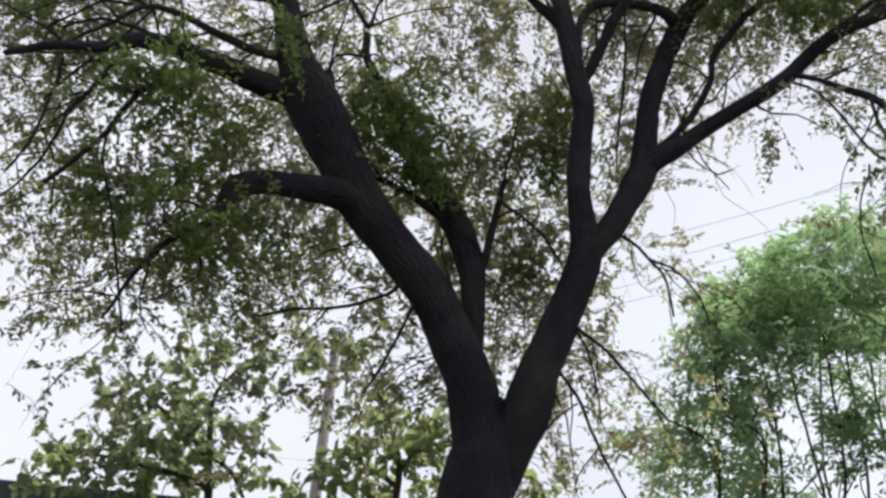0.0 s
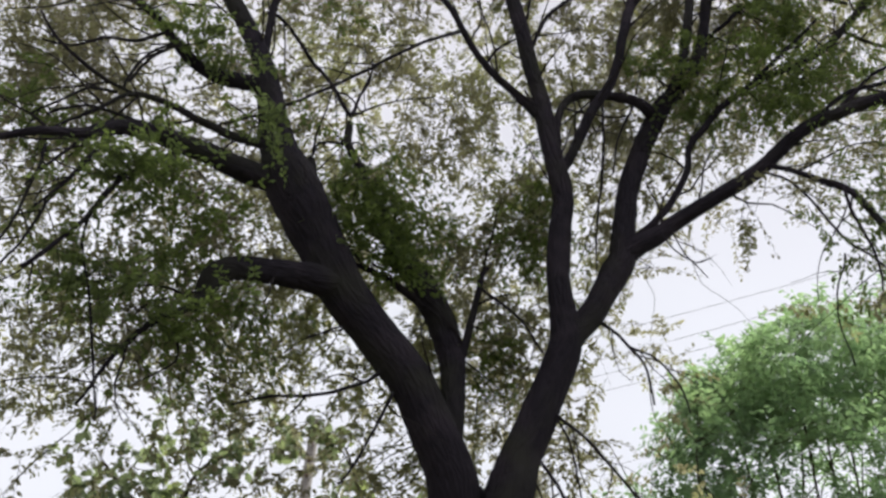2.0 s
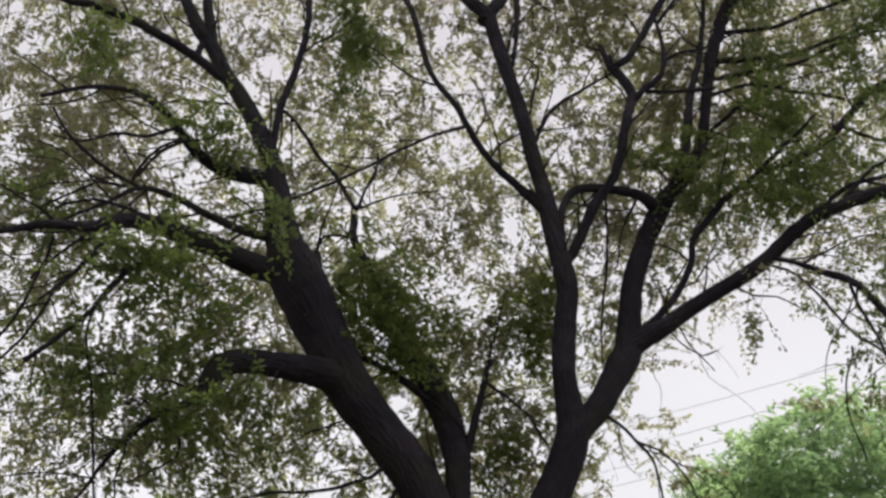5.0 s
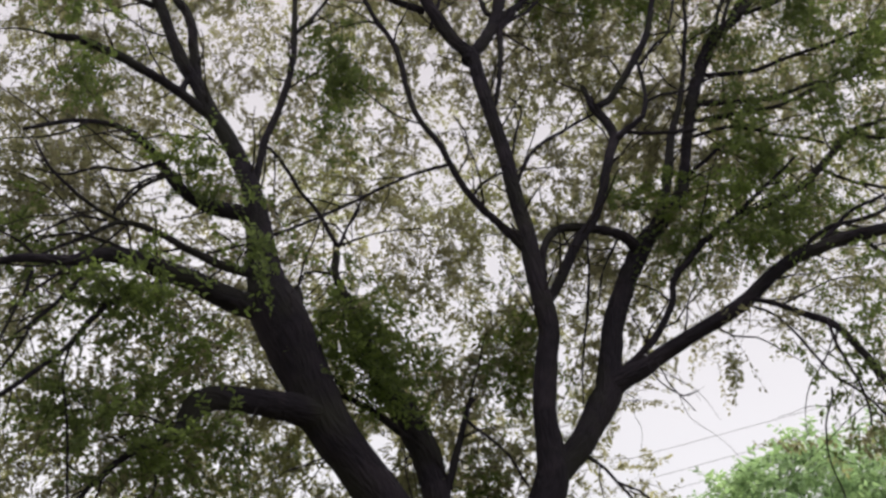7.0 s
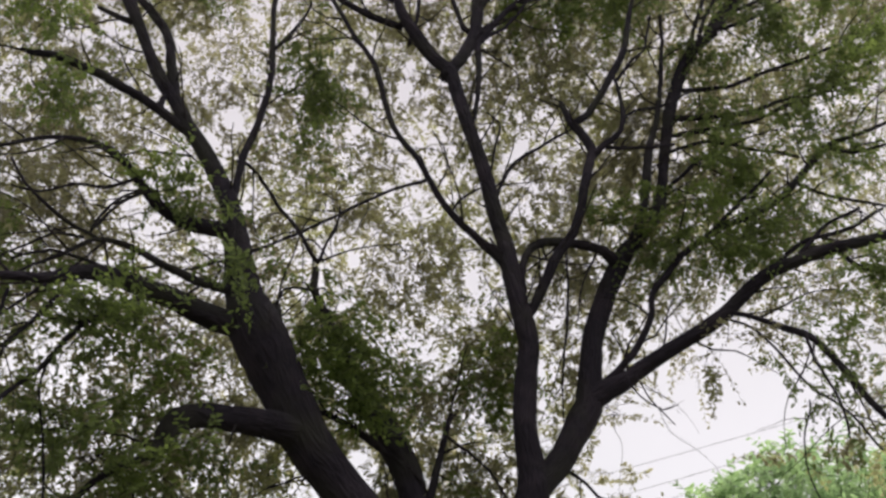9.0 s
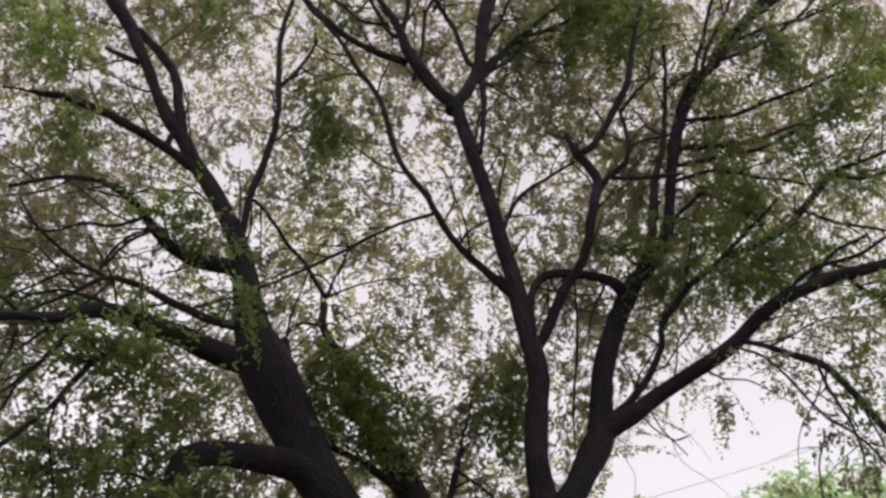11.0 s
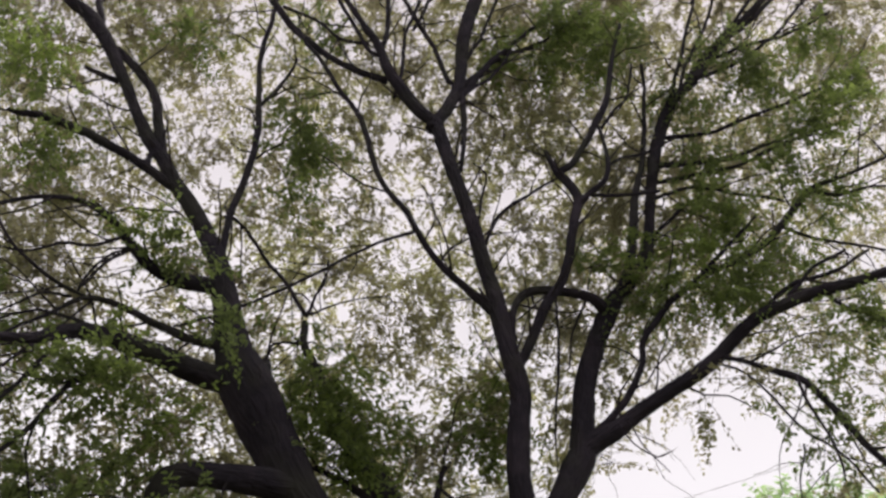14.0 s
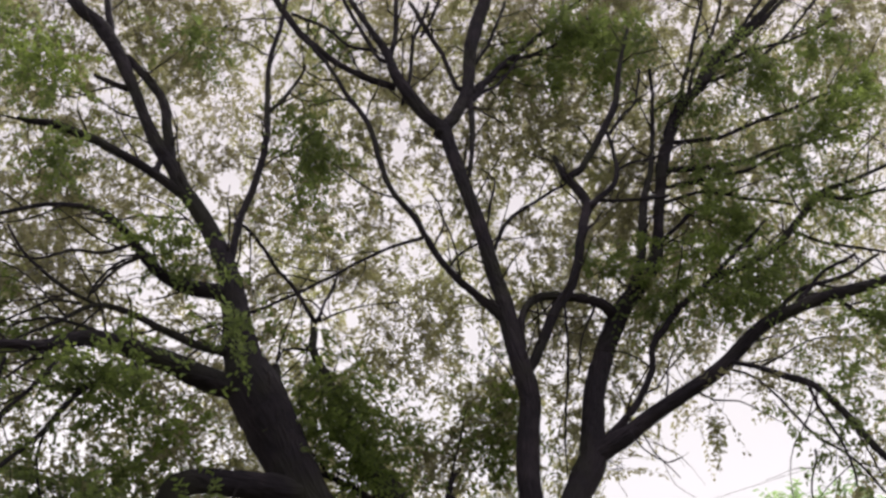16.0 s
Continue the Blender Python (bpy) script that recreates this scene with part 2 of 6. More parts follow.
def leaves(rows, length, width):
    """Corners and faces of folded leaves. rows: place (3), direction (3), size, upper side (3)."""
    n = len(rows)
    at, way, size, face = rows[:, :3], rows[:, 3:6], rows[:, 6:7], rows[:, 7:10]
    way = way / (np.linalg.norm(way, axis=1)[:, None] + 1e-9)
    side = np.cross(way, face)
    side /= np.linalg.norm(side, axis=1)[:, None] + 1e-9
    up = np.cross(side, way)
    shape = ((0, 0, 0), (-0.5, 0.34, 0.16), (-0.36, 0.74, 0.10), (0, 1, -0.10), (0.36, 0.74, 0.10), (0.5, 0.34, 0.16))
    cut = ((0, 1, 2, 3), (0, 3, 4, 5))
    verts = np.stack([at + size * (side * (x * width) + way * (y * length) + up * (z * width)) for x, y, z in shape], 1)
    base = np.arange(n)[:, None] * len(shape)
    faces = np.concatenate([base + np.array(q) for q in cut])
    return verts.reshape(-1, 3), faces


def unit(v):
    return v / (np.linalg.norm(v) + 1e-9)


def frond(rng, b, bend, far, out, count, spread):
    """Leaflets in two ranks along a shoot, each turned outward from it, the shoot's plane lying roughly level."""
    face = unit(unit(rng.normal(size=3)) * 0.75 + np.array([0, 0, 1.0]))
    side = unit(np.cross(out, face))
    f = np.linspace(0.12, 1.0, count)[:, None] + rng.normal(size=(count, 1)) * 0.02
    rank = np.where(np.arange(count) % 2, 1.0, -1.0)[:, None]
    p = (1 - f) ** 2 * b + 2 * f * (1 - f) * bend + f * f * far + rng.normal(size=(count, 3)) * spread
    way = unit(out) * 0.55 + side * rank * 0.8 + rng.normal(size=(count, 3)) * 0.28 - np.array([0, 0, 0.18])
    tilt = face + rng.normal(size=(count, 3)) * 0.45
    size = rng.uniform(0.7, 1.25, (count, 1)) * (1.05 - 0.35 * np.abs(f - 0.45))
    return np.concatenate([p, way, size, tilt], 1)


def whorl(rng, b, bend, far, out, count, spread):
    """Broad leaves along a shoot, crowded towards its tip and spreading to all sides."""
    f = rng.uniform(0.05, 1.0, (count, 1)) ** 0.6
    p = (1 - f) ** 2 * b + 2 * f * (1 - f) * bend + f * f * far + rng.normal(size=(count, 3)) * spread
    way = unit(out) * 0.5 + rng.normal(size=(count, 3)) * 0.7 - np.array([0, 0, 0.2])
    tilt = np.array([0, 0, 0.8]) + rng.normal(size=(count, 3)) * 0.7
    return np.concatenate([p, way, rng.uniform(0.6, 1.3, (count, 1)), tilt], 1)


def leafy(parent, clumps, length=0.050, width=0.024, per=144, reach=0.46, mat=None, bark=None, droop=0.25, gap=0.012, seed=1, lay=frond, ranks=24):
    """Sprays of leaves. clumps: (x, y, z, fullness). A twig runs from the nearest bough to each clump and breaks
    into shoots that carry the leaves. Makes one mesh of twigs and one of leaves under parent."""
    rng = np.random.default_rng(seed + len(clumps) * 7 + int(abs(clumps[0][0]) * 10))
    top = parent
    while top.parent:
        top = top.parent
    bones = np.concatenate(SKELETON[top.name])
    tv, tf, rows, count = [], [], [], 0

    def add_tube(path, sides):
        nonlocal count
        v, f = tube(path, sides)
        tv.append(v)
        tf.extend([tuple(i + count for i in q) for q in f])
        count += len(v)

    for x, y, z, full in clumps:
        c = np.array([x, y, z]) + rng.normal(size=3) * 0.06
        gone = np.linalg.norm(bones[:, :3] - c, axis=1)
        root = bones[np.argmin(gone + rng.random(len(gone)) * 0.25)]
        mid = (root[:3] + c) / 2 + rng.normal(size=3) * (0.03 + 0.09 * min(1.0, np.linalg.norm(root[:3] - c))) + np.array([0, 0, 0.05])
        r0 = min(0.0022 + 0.0016 * full, 0.007, root[3] * 0.7)
        span = min(1.0, np.linalg.norm(root[:3] - c))
        knee = root[:3] * 0.7 + mid * 0.3 + rng.normal(size=3) * 0.05 * span
        past = c * 0.8 + mid * 0.2 + rng.normal(size=3) * 0.07 * span
        tip = c + (c - past) * 0.6 + rng.normal(size=3) * 0.04 - np.array([0, 0, 0.06])
        twig = spline([(*root[:3], r0), (*knee, r0 * 0.9), (*mid, r0 * 0.75), (*past, r0 * 0.6), (*c, r0 * 0.5), (*tip, 0.0012)], 0.08)
        add_tube(twig, 4)
        shoots = max(2, int(full * per / ranks))
        carry = twig[len(twig) // 2:]
        for s in range(shoots):
            b = carry[rng.integers(len(carry)), :3] + rng.normal(size=3) * 0.10
            out = unit(rng.normal(size=3) + unit(c - root[:3]) * 0.5)
            out[2] = out[2] * 0.8 - droop
            far = b + out * reach * rng.uniform(0.45, 1.25)
            bend = (b + far) / 2 + rng.normal(size=3) * 0.03 + np.array([0, 0, 0.03])
            add_tube(np.array([(*b, 0.0026), (*bend, 0.0019), (*far, 0.001)]), 3)
            rows.append(lay(rng, b, bend, far, out, max(4, int(ranks * rng.uniform(0.6, 1.4))), gap))
    part_from("twig_spray", np.concatenate(tv).tolist(), tf, bark or TWIG_BARK, parent, kind="stuff")
    v, f = leaves(np.concatenate(rows), length, width)
    return part_from("foliage", v.tolist(), f.tolist(), mat or LEAF, parent, smooth=False, kind="stuff")


def box(bm, lo, hi, bevel=0.0):
    r = bmesh.ops.create_cube(bm, size=1, matrix=Matrix.LocRotScale(
        [(p + q) / 2 for p, q in zip(lo, hi)], None, [q - p for p, q in zip(lo, hi)]))
    if bevel:
        edges = list({ed for vv in r["verts"] for ed in vv.link_edges})
        bmesh.ops.bevel(bm, geom=edges, offset=bevel, segments=2, affect="EDGES")
    return bm


# ---------------------------------------------------------------- ground
bm = bmesh.new()
bmesh.ops.create_grid(bm, x_segments=60, y_segments=60, size=1500)
for vtx in bm.verts:
    d = vtx.co.length
    vtx.co.x, vtx.co.y = vtx.co.x * (d / 2200) ** 1.2, vtx.co.y * (d / 2200) ** 1.2
    vtx.co.z = noise.noise(vtx.co * 0.15) * 0.06 if d < 2000 else 0.0
for vtx in bm.verts:
    vtx.co.x, vtx.co.y = vtx.co.x * 1.6, vtx.co.y * 1.6
ground = part("ground", bm, EARTH, None)
tagged(ground, "dark earth with thin grass under the trees", "ground", kind="structure")

# ---------------------------------------------------------------- the spreading tree
tree = new("tree")
tagged(tree, "old spreading tree with dark forked trunk and small leaves", "tree")
tree.location = (0, 0, 0)
trunk = limb(tree, 'trunk', [(0.33, 6.50, -0.15, 0.460), (0.35, 6.50, 0.10, 0.360), (0.36, 6.50, 0.50, 0.310), (0.38, 6.50, 1.20, 0.300), (0.37, 6.50, 2.30, 0.300), (0.37, 6.50, 2.61, 0.272), (0.37, 6.50, 2.89, 0.246), (0.40, 6.53, 3.10, 0.235), (0.44, 6.58, 3.31, 0.203), (0.46, 6.63, 3.48, 0.135), (0.49, 6.66, 3.60, 0.036)])
limb_left = limb(tree, 'limb', [(0.30, 6.50, 2.81, 0.127), (0.34, 6.50, 3.18, 0.152), (0.31, 6.49, 3.49, 0.178), (0.26, 6.47, 3.67, 0.167), (0.135, 6.45, 3.90, 0.160), (-0.05, 6.40, 4.235, 0.158), (-0.32, 6.35, 4.525, 0.154), (-0.54, 6.30, 4.75, 0.164), (-0.73, 6.25, 5.02, 0.178), (-0.95, 6.20, 5.39, 0.200), (-1.09, 6.16, 5.62, 0.198), (-1.20, 6.13, 5.84, 0.150), (-1.28, 6.10, 6.08, 0.118), (-1.35, 6.10, 6.32, 0.102), (-1.45, 6.10, 6.62, 0.081), (-1.63, 6.10, 6.96, 0.076), (-1.80, 6.05, 7.21, 0.071), (-1.97, 6.00, 7.41, 0.065), (-2.12, 6.00, 7.67, 0.062), (-2.30, 6.00, 7.91, 0.064), (-2.47, 5.98, 8.20, 0.050), (-2.63, 5.95, 8.51, 0.051), (-2.76, 5.92, 8.74, 0.060), (-2.91, 5.90, 9.00, 0.066), (-3.15, 5.85, 9.33, 0.065), (-3.38, 5.80, 9.50, 0.061), (-3.73, 5.80, 9.97, 0.048)])
limb_right = limb(tree, 'limb', [(0.45, 6.50, 2.83, 0.125), (0.565, 6.50, 3.21, 0.155), (0.665, 6.52, 3.50, 0.170), (0.74, 6.55, 3.79, 0.142), (0.85, 6.58, 4.10, 0.132), (0.96, 6.60, 4.42, 0.128), (1.04, 6.60, 4.70, 0.126), (1.03, 6.60, 4.93, 0.106), (0.98, 6.60, 5.26, 0.093), (0.98, 6.58, 5.70, 0.089), (0.99, 6.55, 5.99, 0.089), (0.91, 6.50, 6.27, 0.081), (0.83, 6.48, 6.59, 0.079), (0.77, 6.45, 6.86, 0.074), (0.66, 6.40, 7.18, 0.067), (0.55, 6.35, 7.58, 0.065), (0.40, 6.30, 8.01, 0.064), (0.26, 6.30, 8.48, 0.067), (0.17, 6.30, 8.78, 0.063), (0.00, 6.30, 8.95, 0.064), (-0.20, 6.25, 9.21, 0.062), (-0.34, 6.20, 9.41, 0.056), (-0.47, 6.20, 9.78, 0.043), (-0.69, 6.20, 10.18, 0.031), (-0.99, 6.20, 10.74, 0.026)])
limb_rear = limb(tree, 'limb', [(0.26, 6.62, 3.84, 0.103), (0.26, 6.70, 4.21, 0.089), (0.24, 6.75, 4.55, 0.098), (0.155, 6.80, 4.84, 0.114), (0.005, 6.85, 5.14, 0.114), (-0.185, 6.90, 5.45, 0.096), (-0.36, 6.90, 5.74, 0.068), (-0.54, 6.90, 6.04, 0.050), (-0.69, 6.90, 6.33, 0.038), (-0.80, 6.90, 6.53, 0.034), (-0.81, 6.90, 6.75, 0.030)])
limb_outer = limb(tree, 'limb', [(1.05, 6.60, 4.73, 0.101), (1.22, 6.65, 4.98, 0.101), (1.37, 6.70, 5.29, 0.110), (1.49, 6.75, 5.55, 0.116), (1.51, 6.77, 5.72, 0.106), (1.53, 6.80, 5.94, 0.097), (1.57, 6.85, 6.24, 0.094), (1.65, 6.90, 6.57, 0.090), (1.75, 6.90, 6.91, 0.091), (1.88, 6.90, 7.21, 0.088), (2.07, 6.95, 7.54, 0.077), (2.26, 7.00, 7.91, 0.066), (2.36, 7.00, 8.33, 0.053), (2.42, 7.00, 8.81, 0.055), (2.50, 7.00, 9.32, 0.065), (2.65, 7.00, 9.87, 0.072), (2.82, 7.00, 10.33, 0.066), (3.09, 6.95, 10.67, 0.055), (3.42, 6.90, 11.24, 0.047), (3.85, 6.90, 11.89, 0.043), (4.32, 6.90, 12.57, 0.034)])
limb_far = limb(tree, 'limb', [(1.26, 6.68, 5.10, 0.060), (1.42, 6.74, 5.48, 0.092), (1.56, 6.74, 5.66, 0.096), (1.71, 6.72, 5.76, 0.084), (1.86, 6.70, 5.89, 0.069), (2.07, 6.60, 6.02, 0.063), (2.29, 6.50, 6.16, 0.061), (2.51, 6.40, 6.31, 0.061), (2.69, 6.30, 6.48, 0.060), (2.87, 6.20, 6.64, 0.056), (3.09, 6.10, 6.73, 0.054), (3.34, 6.00, 6.81, 0.052), (3.60, 5.90, 6.86, 0.048), (3.84, 5.80, 6.91, 0.043), (4.21, 5.70, 7.05, 0.039)])
limb(limb_left, 'branch', [(-2.11, 6.00, 7.64, 0.0416), (-2.22, 5.98, 8.01, 0.0470), (-2.33, 5.95, 8.36, 0.0437), (-2.50, 5.95, 8.65, 0.0439), (-2.71, 5.93, 8.86, 0.0395), (-2.82, 5.92, 8.98, 0.0298)])
limb(limb_left, 'branch', [(-1.77, 6.06, 7.19, 0.0397), (-1.91, 6.02, 7.31, 0.0406), (-2.07, 5.96, 7.41, 0.0407), (-2.27, 5.90, 7.50, 0.0387), (-2.49, 5.80, 7.55, 0.0398), (-2.77, 5.70, 7.62, 0.0383), (-2.98, 5.60, 7.62, 0.0370), (-3.26, 5.50, 7.57, 0.0215)])
limb(limb_left, 'branch', [(-2.71, 5.95, 8.56, 0.0314), (-2.85, 5.90, 8.57, 0.0265), (-3.00, 5.85, 8.59, 0.0192)])
limb(limb_left, 'branch', [(-1.47, 6.10, 6.70, 0.0341), (-1.49, 6.15, 7.12, 0.0310), (-1.46, 6.20, 7.60, 0.0323), (-1.45, 6.25, 8.23, 0.0316), (-1.51, 6.30, 8.83, 0.0306), (-1.61, 6.30, 9.51, 0.0267), (-1.60, 6.30, 10.07, 0.0249), (-1.60, 6.30, 10.79, 0.0232)])
limb(limb_left, 'branch', [(-1.50, 6.30, 8.79, 0.0178), (-1.40, 6.35, 9.07, 0.0208), (-1.32, 6.40, 9.43, 0.0161), (-1.27, 6.40, 9.69, 0.0109)])
limb(limb_left, 'branch', [(-1.53, 6.15, 7.21, 0.0134), (-1.44, 6.20, 7.24, 0.0157), (-1.31, 6.40, 7.20, 0.0160), (-1.16, 6.60, 7.11, 0.0161), (-1.01, 6.75, 7.03, 0.0186), (-0.81, 6.90, 6.82, 0.0209)])
limb(limb_left, 'branch', [(-1.20, 6.15, 5.60, 0.1000), (-1.50, 6.00, 5.60, 0.0850), (-1.75, 5.80, 5.58, 0.0760), (-1.97, 5.60, 5.52, 0.0650), (-2.15, 5.40, 5.40, 0.0510), (-2.28, 5.20, 5.18, 0.0380), (-2.45, 5.00, 5.04, 0.0290), (-2.66, 4.90, 4.88, 0.0200)])
limb(limb_left, 'branch', [(-1.27, 6.10, 5.86, 0.0356), (-1.53, 5.90, 5.79, 0.0346), (-1.73, 5.70, 5.75, 0.0281), (-1.95, 5.60, 5.79, 0.0242), (-2.17, 5.50, 5.75, 0.0183), (-2.31, 5.40, 5.52, 0.0141), (-2.41, 5.30, 5.34, 0.0103), (-2.56, 5.20, 5.13, 0.0066)])
limb(limb_left, 'branch', [(-1.44, 6.10, 6.42, 0.0647), (-1.67, 6.00, 6.38, 0.0638), (-1.82, 5.90, 6.35, 0.0537), (-1.96, 5.80, 6.39, 0.0441), (-2.12, 5.70, 6.54, 0.0369), (-2.27, 5.60, 6.64, 0.0302), (-2.51, 5.50, 6.67, 0.0199), (-2.74, 5.40, 6.56, 0.0176), (-2.97, 5.30, 6.34, 0.0132)])
limb(limb_left, 'branch', [(-2.16, 5.50, 5.77, 0.0128), (-2.36, 5.40, 5.81, 0.0146), (-2.50, 5.30, 5.86, 0.0126), (-2.61, 5.20, 5.92, 0.0108), (-2.75, 5.10, 6.07, 0.0090)])
limb(limb_left, 'branch', [(-2.22, 5.50, 5.79, 0.0110), (-2.18, 5.50, 6.00, 0.0113), (-2.07, 5.50, 6.19, 0.0096), (-1.94, 5.60, 6.32, 0.0078)])
limb(limb_left, 'branch', [(-1.75, 5.80, 5.60, 0.0262), (-1.88, 5.60, 5.31, 0.0213), (-1.96, 5.40, 5.05, 0.0186), (-2.00, 5.20, 4.77, 0.0192), (-2.04, 5.10, 4.52, 0.0153), (-2.13, 5.00, 4.29, 0.0132), (-2.23, 4.90, 4.06, 0.0113)])
limb(limb_left, 'branch', [(-2.04, 5.15, 4.60, 0.0096), (-2.03, 5.10, 4.35, 0.0078), (-1.94, 5.10, 4.13, 0.0077), (-1.85, 5.10, 3.93, 0.0076), (-1.77, 5.10, 3.66, 0.0074), (-1.68, 5.10, 3.30, 0.0058)])
limb(limb_left, 'branch', [(-2.25, 5.40, 5.13, 0.0138), (-2.31, 5.20, 4.71, 0.0114), (-2.36, 5.10, 4.35, 0.0094), (-2.44, 5.00, 4.06, 0.0075), (-2.53, 4.90, 3.86, 0.0058)])
limb(limb_left, 'branch', [(-2.51, 5.30, 5.14, 0.0136), (-2.47, 5.20, 4.80, 0.0098), (-2.45, 5.10, 4.47, 0.0094), (-2.50, 5.00, 4.16, 0.0076)])
limb(limb_left, 'branch', [(-0.61, 6.25, 4.84, 0.1217), (-0.91, 6.10, 4.81, 0.0987), (-1.16, 5.95, 4.75, 0.0831), (-1.33, 5.85, 4.67, 0.0815), (-1.41, 5.80, 4.56, 0.0804), (-1.44, 5.80, 4.43, 0.0542), (-1.45, 5.80, 4.32, 0.0242)])
limb(limb_left, 'branch', [(-1.38, 5.85, 4.58, 0.0357), (-1.43, 5.80, 4.45, 0.0319), (-1.46, 5.75, 4.35, 0.0309), (-1.54, 5.65, 4.22, 0.0269), (-1.65, 5.50, 4.05, 0.0227), (-1.79, 5.40, 3.75, 0.0141), (-1.87, 5.30, 3.45, 0.0075)])
limb(limb_left, 'branch', [(-0.25, 6.35, 4.28, 0.0186), (-0.33, 6.30, 4.18, 0.0147), (-0.57, 6.10, 3.99, 0.0123), (-0.90, 5.90, 3.84, 0.0102), (-1.12, 5.80, 3.72, 0.0066)])
limb(limb_left, 'branch', [(-0.14, 6.40, 4.18, 0.0167), (-0.19, 6.30, 4.01, 0.0127), (-0.25, 6.20, 3.79, 0.0106), (-0.33, 6.10, 3.55, 0.0086), (-0.42, 6.00, 3.35, 0.0067)])
limb(limb_right, 'branch', [(-0.33, 6.30, 9.34, 0.0398), (-0.53, 6.30, 9.40, 0.0372), (-0.85, 6.30, 9.57, 0.0322), (-1.24, 6.30, 9.92, 0.0384), (-1.52, 6.30, 10.30, 0.0394), (-1.78, 6.30, 10.76, 0.0376)])
limb(limb_right, 'branch', [(0.81, 6.50, 6.66, 0.0400), (0.59, 6.40, 6.79, 0.0378), (0.33, 6.30, 6.99, 0.0313), (0.10, 6.20, 7.24, 0.0294), (-0.05, 6.15, 7.47, 0.0275), (-0.25, 6.10, 7.69, 0.0255), (-0.39, 6.10, 8.06, 0.0262), (-0.53, 6.10, 8.53, 0.0271), (-0.79, 6.10, 8.96, 0.0228), (-1.03, 6.10, 9.38, 0.0209), (-1.33, 6.10, 9.79, 0.0188)])
limb(limb_right, 'branch', [(-1.49, 6.20, 10.27, 0.0195), (-1.15, 6.20, 10.12, 0.0166), (-0.86, 6.20, 9.84, 0.0163), (-0.57, 6.20, 9.79, 0.0190)])
limb(limb_right, 'branch', [(-0.41, 6.20, 9.61, 0.0295), (-0.40, 6.20, 10.13, 0.0277), (-0.43, 6.20, 10.73, 0.0259)])
limb(limb_right, 'branch', [(0.13, 6.30, 8.69, 0.0605), (0.29, 6.35, 9.13, 0.0626), (0.39, 6.40, 9.57, 0.0623), (0.40, 6.45, 10.20, 0.0729), (0.47, 6.50, 10.79, 0.0786), (0.57, 6.50, 11.46, 0.0733)])
limb(limb_right, 'branch', [(0.36, 6.40, 9.48, 0.0270), (0.27, 6.40, 9.55, 0.0272), (0.13, 6.40, 10.00, 0.0251), (-0.07, 6.40, 10.44, 0.0258), (-0.29, 6.40, 10.94, 0.0237)])
limb(limb_right, 'branch', [(-0.25, 6.30, 9.09, 0.0183), (-0.19, 6.30, 9.54, 0.0188), (-0.20, 6.30, 10.10, 0.0195), (-0.09, 6.30, 10.83, 0.0175)])
limb(limb_right, 'branch', [(0.41, 6.40, 9.49, 0.0379), (0.43, 6.35, 9.00, 0.0313), (0.44, 6.30, 8.54, 0.0252), (0.43, 6.30, 8.16, 0.0196)])
limb(limb_right, 'branch', [(0.40, 6.40, 9.31, 0.0347), (0.69, 6.50, 10.00, 0.0338), (1.08, 6.60, 10.71, 0.0267), (1.47, 6.70, 11.39, 0.0218), (1.87, 6.70, 11.98, 0.0161)])
limb(limb_right, 'branch', [(0.94, 6.52, 6.10, 0.0255), (1.02, 6.50, 6.31, 0.0416), (1.10, 6.45, 6.54, 0.0442), (1.22, 6.40, 6.81, 0.0450), (1.34, 6.35, 7.02, 0.0415), (1.40, 6.30, 7.31, 0.0422), (1.45, 6.30, 7.65, 0.0433), (1.51, 6.30, 7.93, 0.0465), (1.39, 6.30, 8.18, 0.0418), (1.33, 6.30, 8.27, 0.0371), (1.22, 6.30, 8.53, 0.0227)])
limb(limb_right, 'branch', [(1.32, 6.30, 8.25, 0.0371), (1.46, 6.30, 8.38, 0.0350), (1.61, 6.30, 8.70, 0.0358), (1.76, 6.30, 9.08, 0.0394), (1.87, 6.30, 9.44, 0.0350), (1.95, 6.30, 10.05, 0.0252), (2.09, 6.30, 10.66, 0.0204)])
limb(limb_right, 'branch', [(1.49, 6.30, 7.84, 0.0384), (1.61, 6.25, 7.97, 0.0314), (1.74, 6.20, 8.11, 0.0243), (1.78, 6.20, 8.34, 0.0247), (1.75, 6.20, 8.65, 0.0202), (1.71, 6.20, 8.88, 0.0154)])
limb(limb_right, 'branch', [(1.77, 6.20, 8.30, 0.0148), (1.91, 6.20, 8.43, 0.0149), (2.17, 6.20, 8.54, 0.0126), (2.47, 6.20, 8.78, 0.0102)])
limb(limb_right, 'branch', [(1.61, 6.25, 7.95, 0.0193), (1.94, 6.30, 8.02, 0.0171), (2.30, 6.40, 8.24, 0.0150)])
limb(limb_right, 'branch', [(0.66, 6.40, 7.31, 0.0185), (0.73, 6.40, 7.58, 0.0166), (0.87, 6.40, 7.84, 0.0169), (1.13, 6.40, 8.09, 0.0148), (1.34, 6.40, 8.29, 0.0125)])
limb(limb_right, 'branch', [(0.61, 6.35, 7.62, 0.0118), (0.64, 6.35, 7.91, 0.0121), (0.66, 6.35, 8.24, 0.0099), (0.54, 6.30, 8.28, 0.0074)])
limb(limb_right, 'branch', [(0.28, 6.30, 7.02, 0.0112), (0.37, 6.30, 7.22, 0.0114), (0.53, 6.30, 7.35, 0.0092)])
limb(limb_right, 'branch', [(0.15, 6.20, 7.20, 0.0090), (0.21, 6.20, 7.43, 0.0092), (0.17, 6.20, 7.70, 0.0070), (0.06, 6.20, 7.86, 0.0071)])
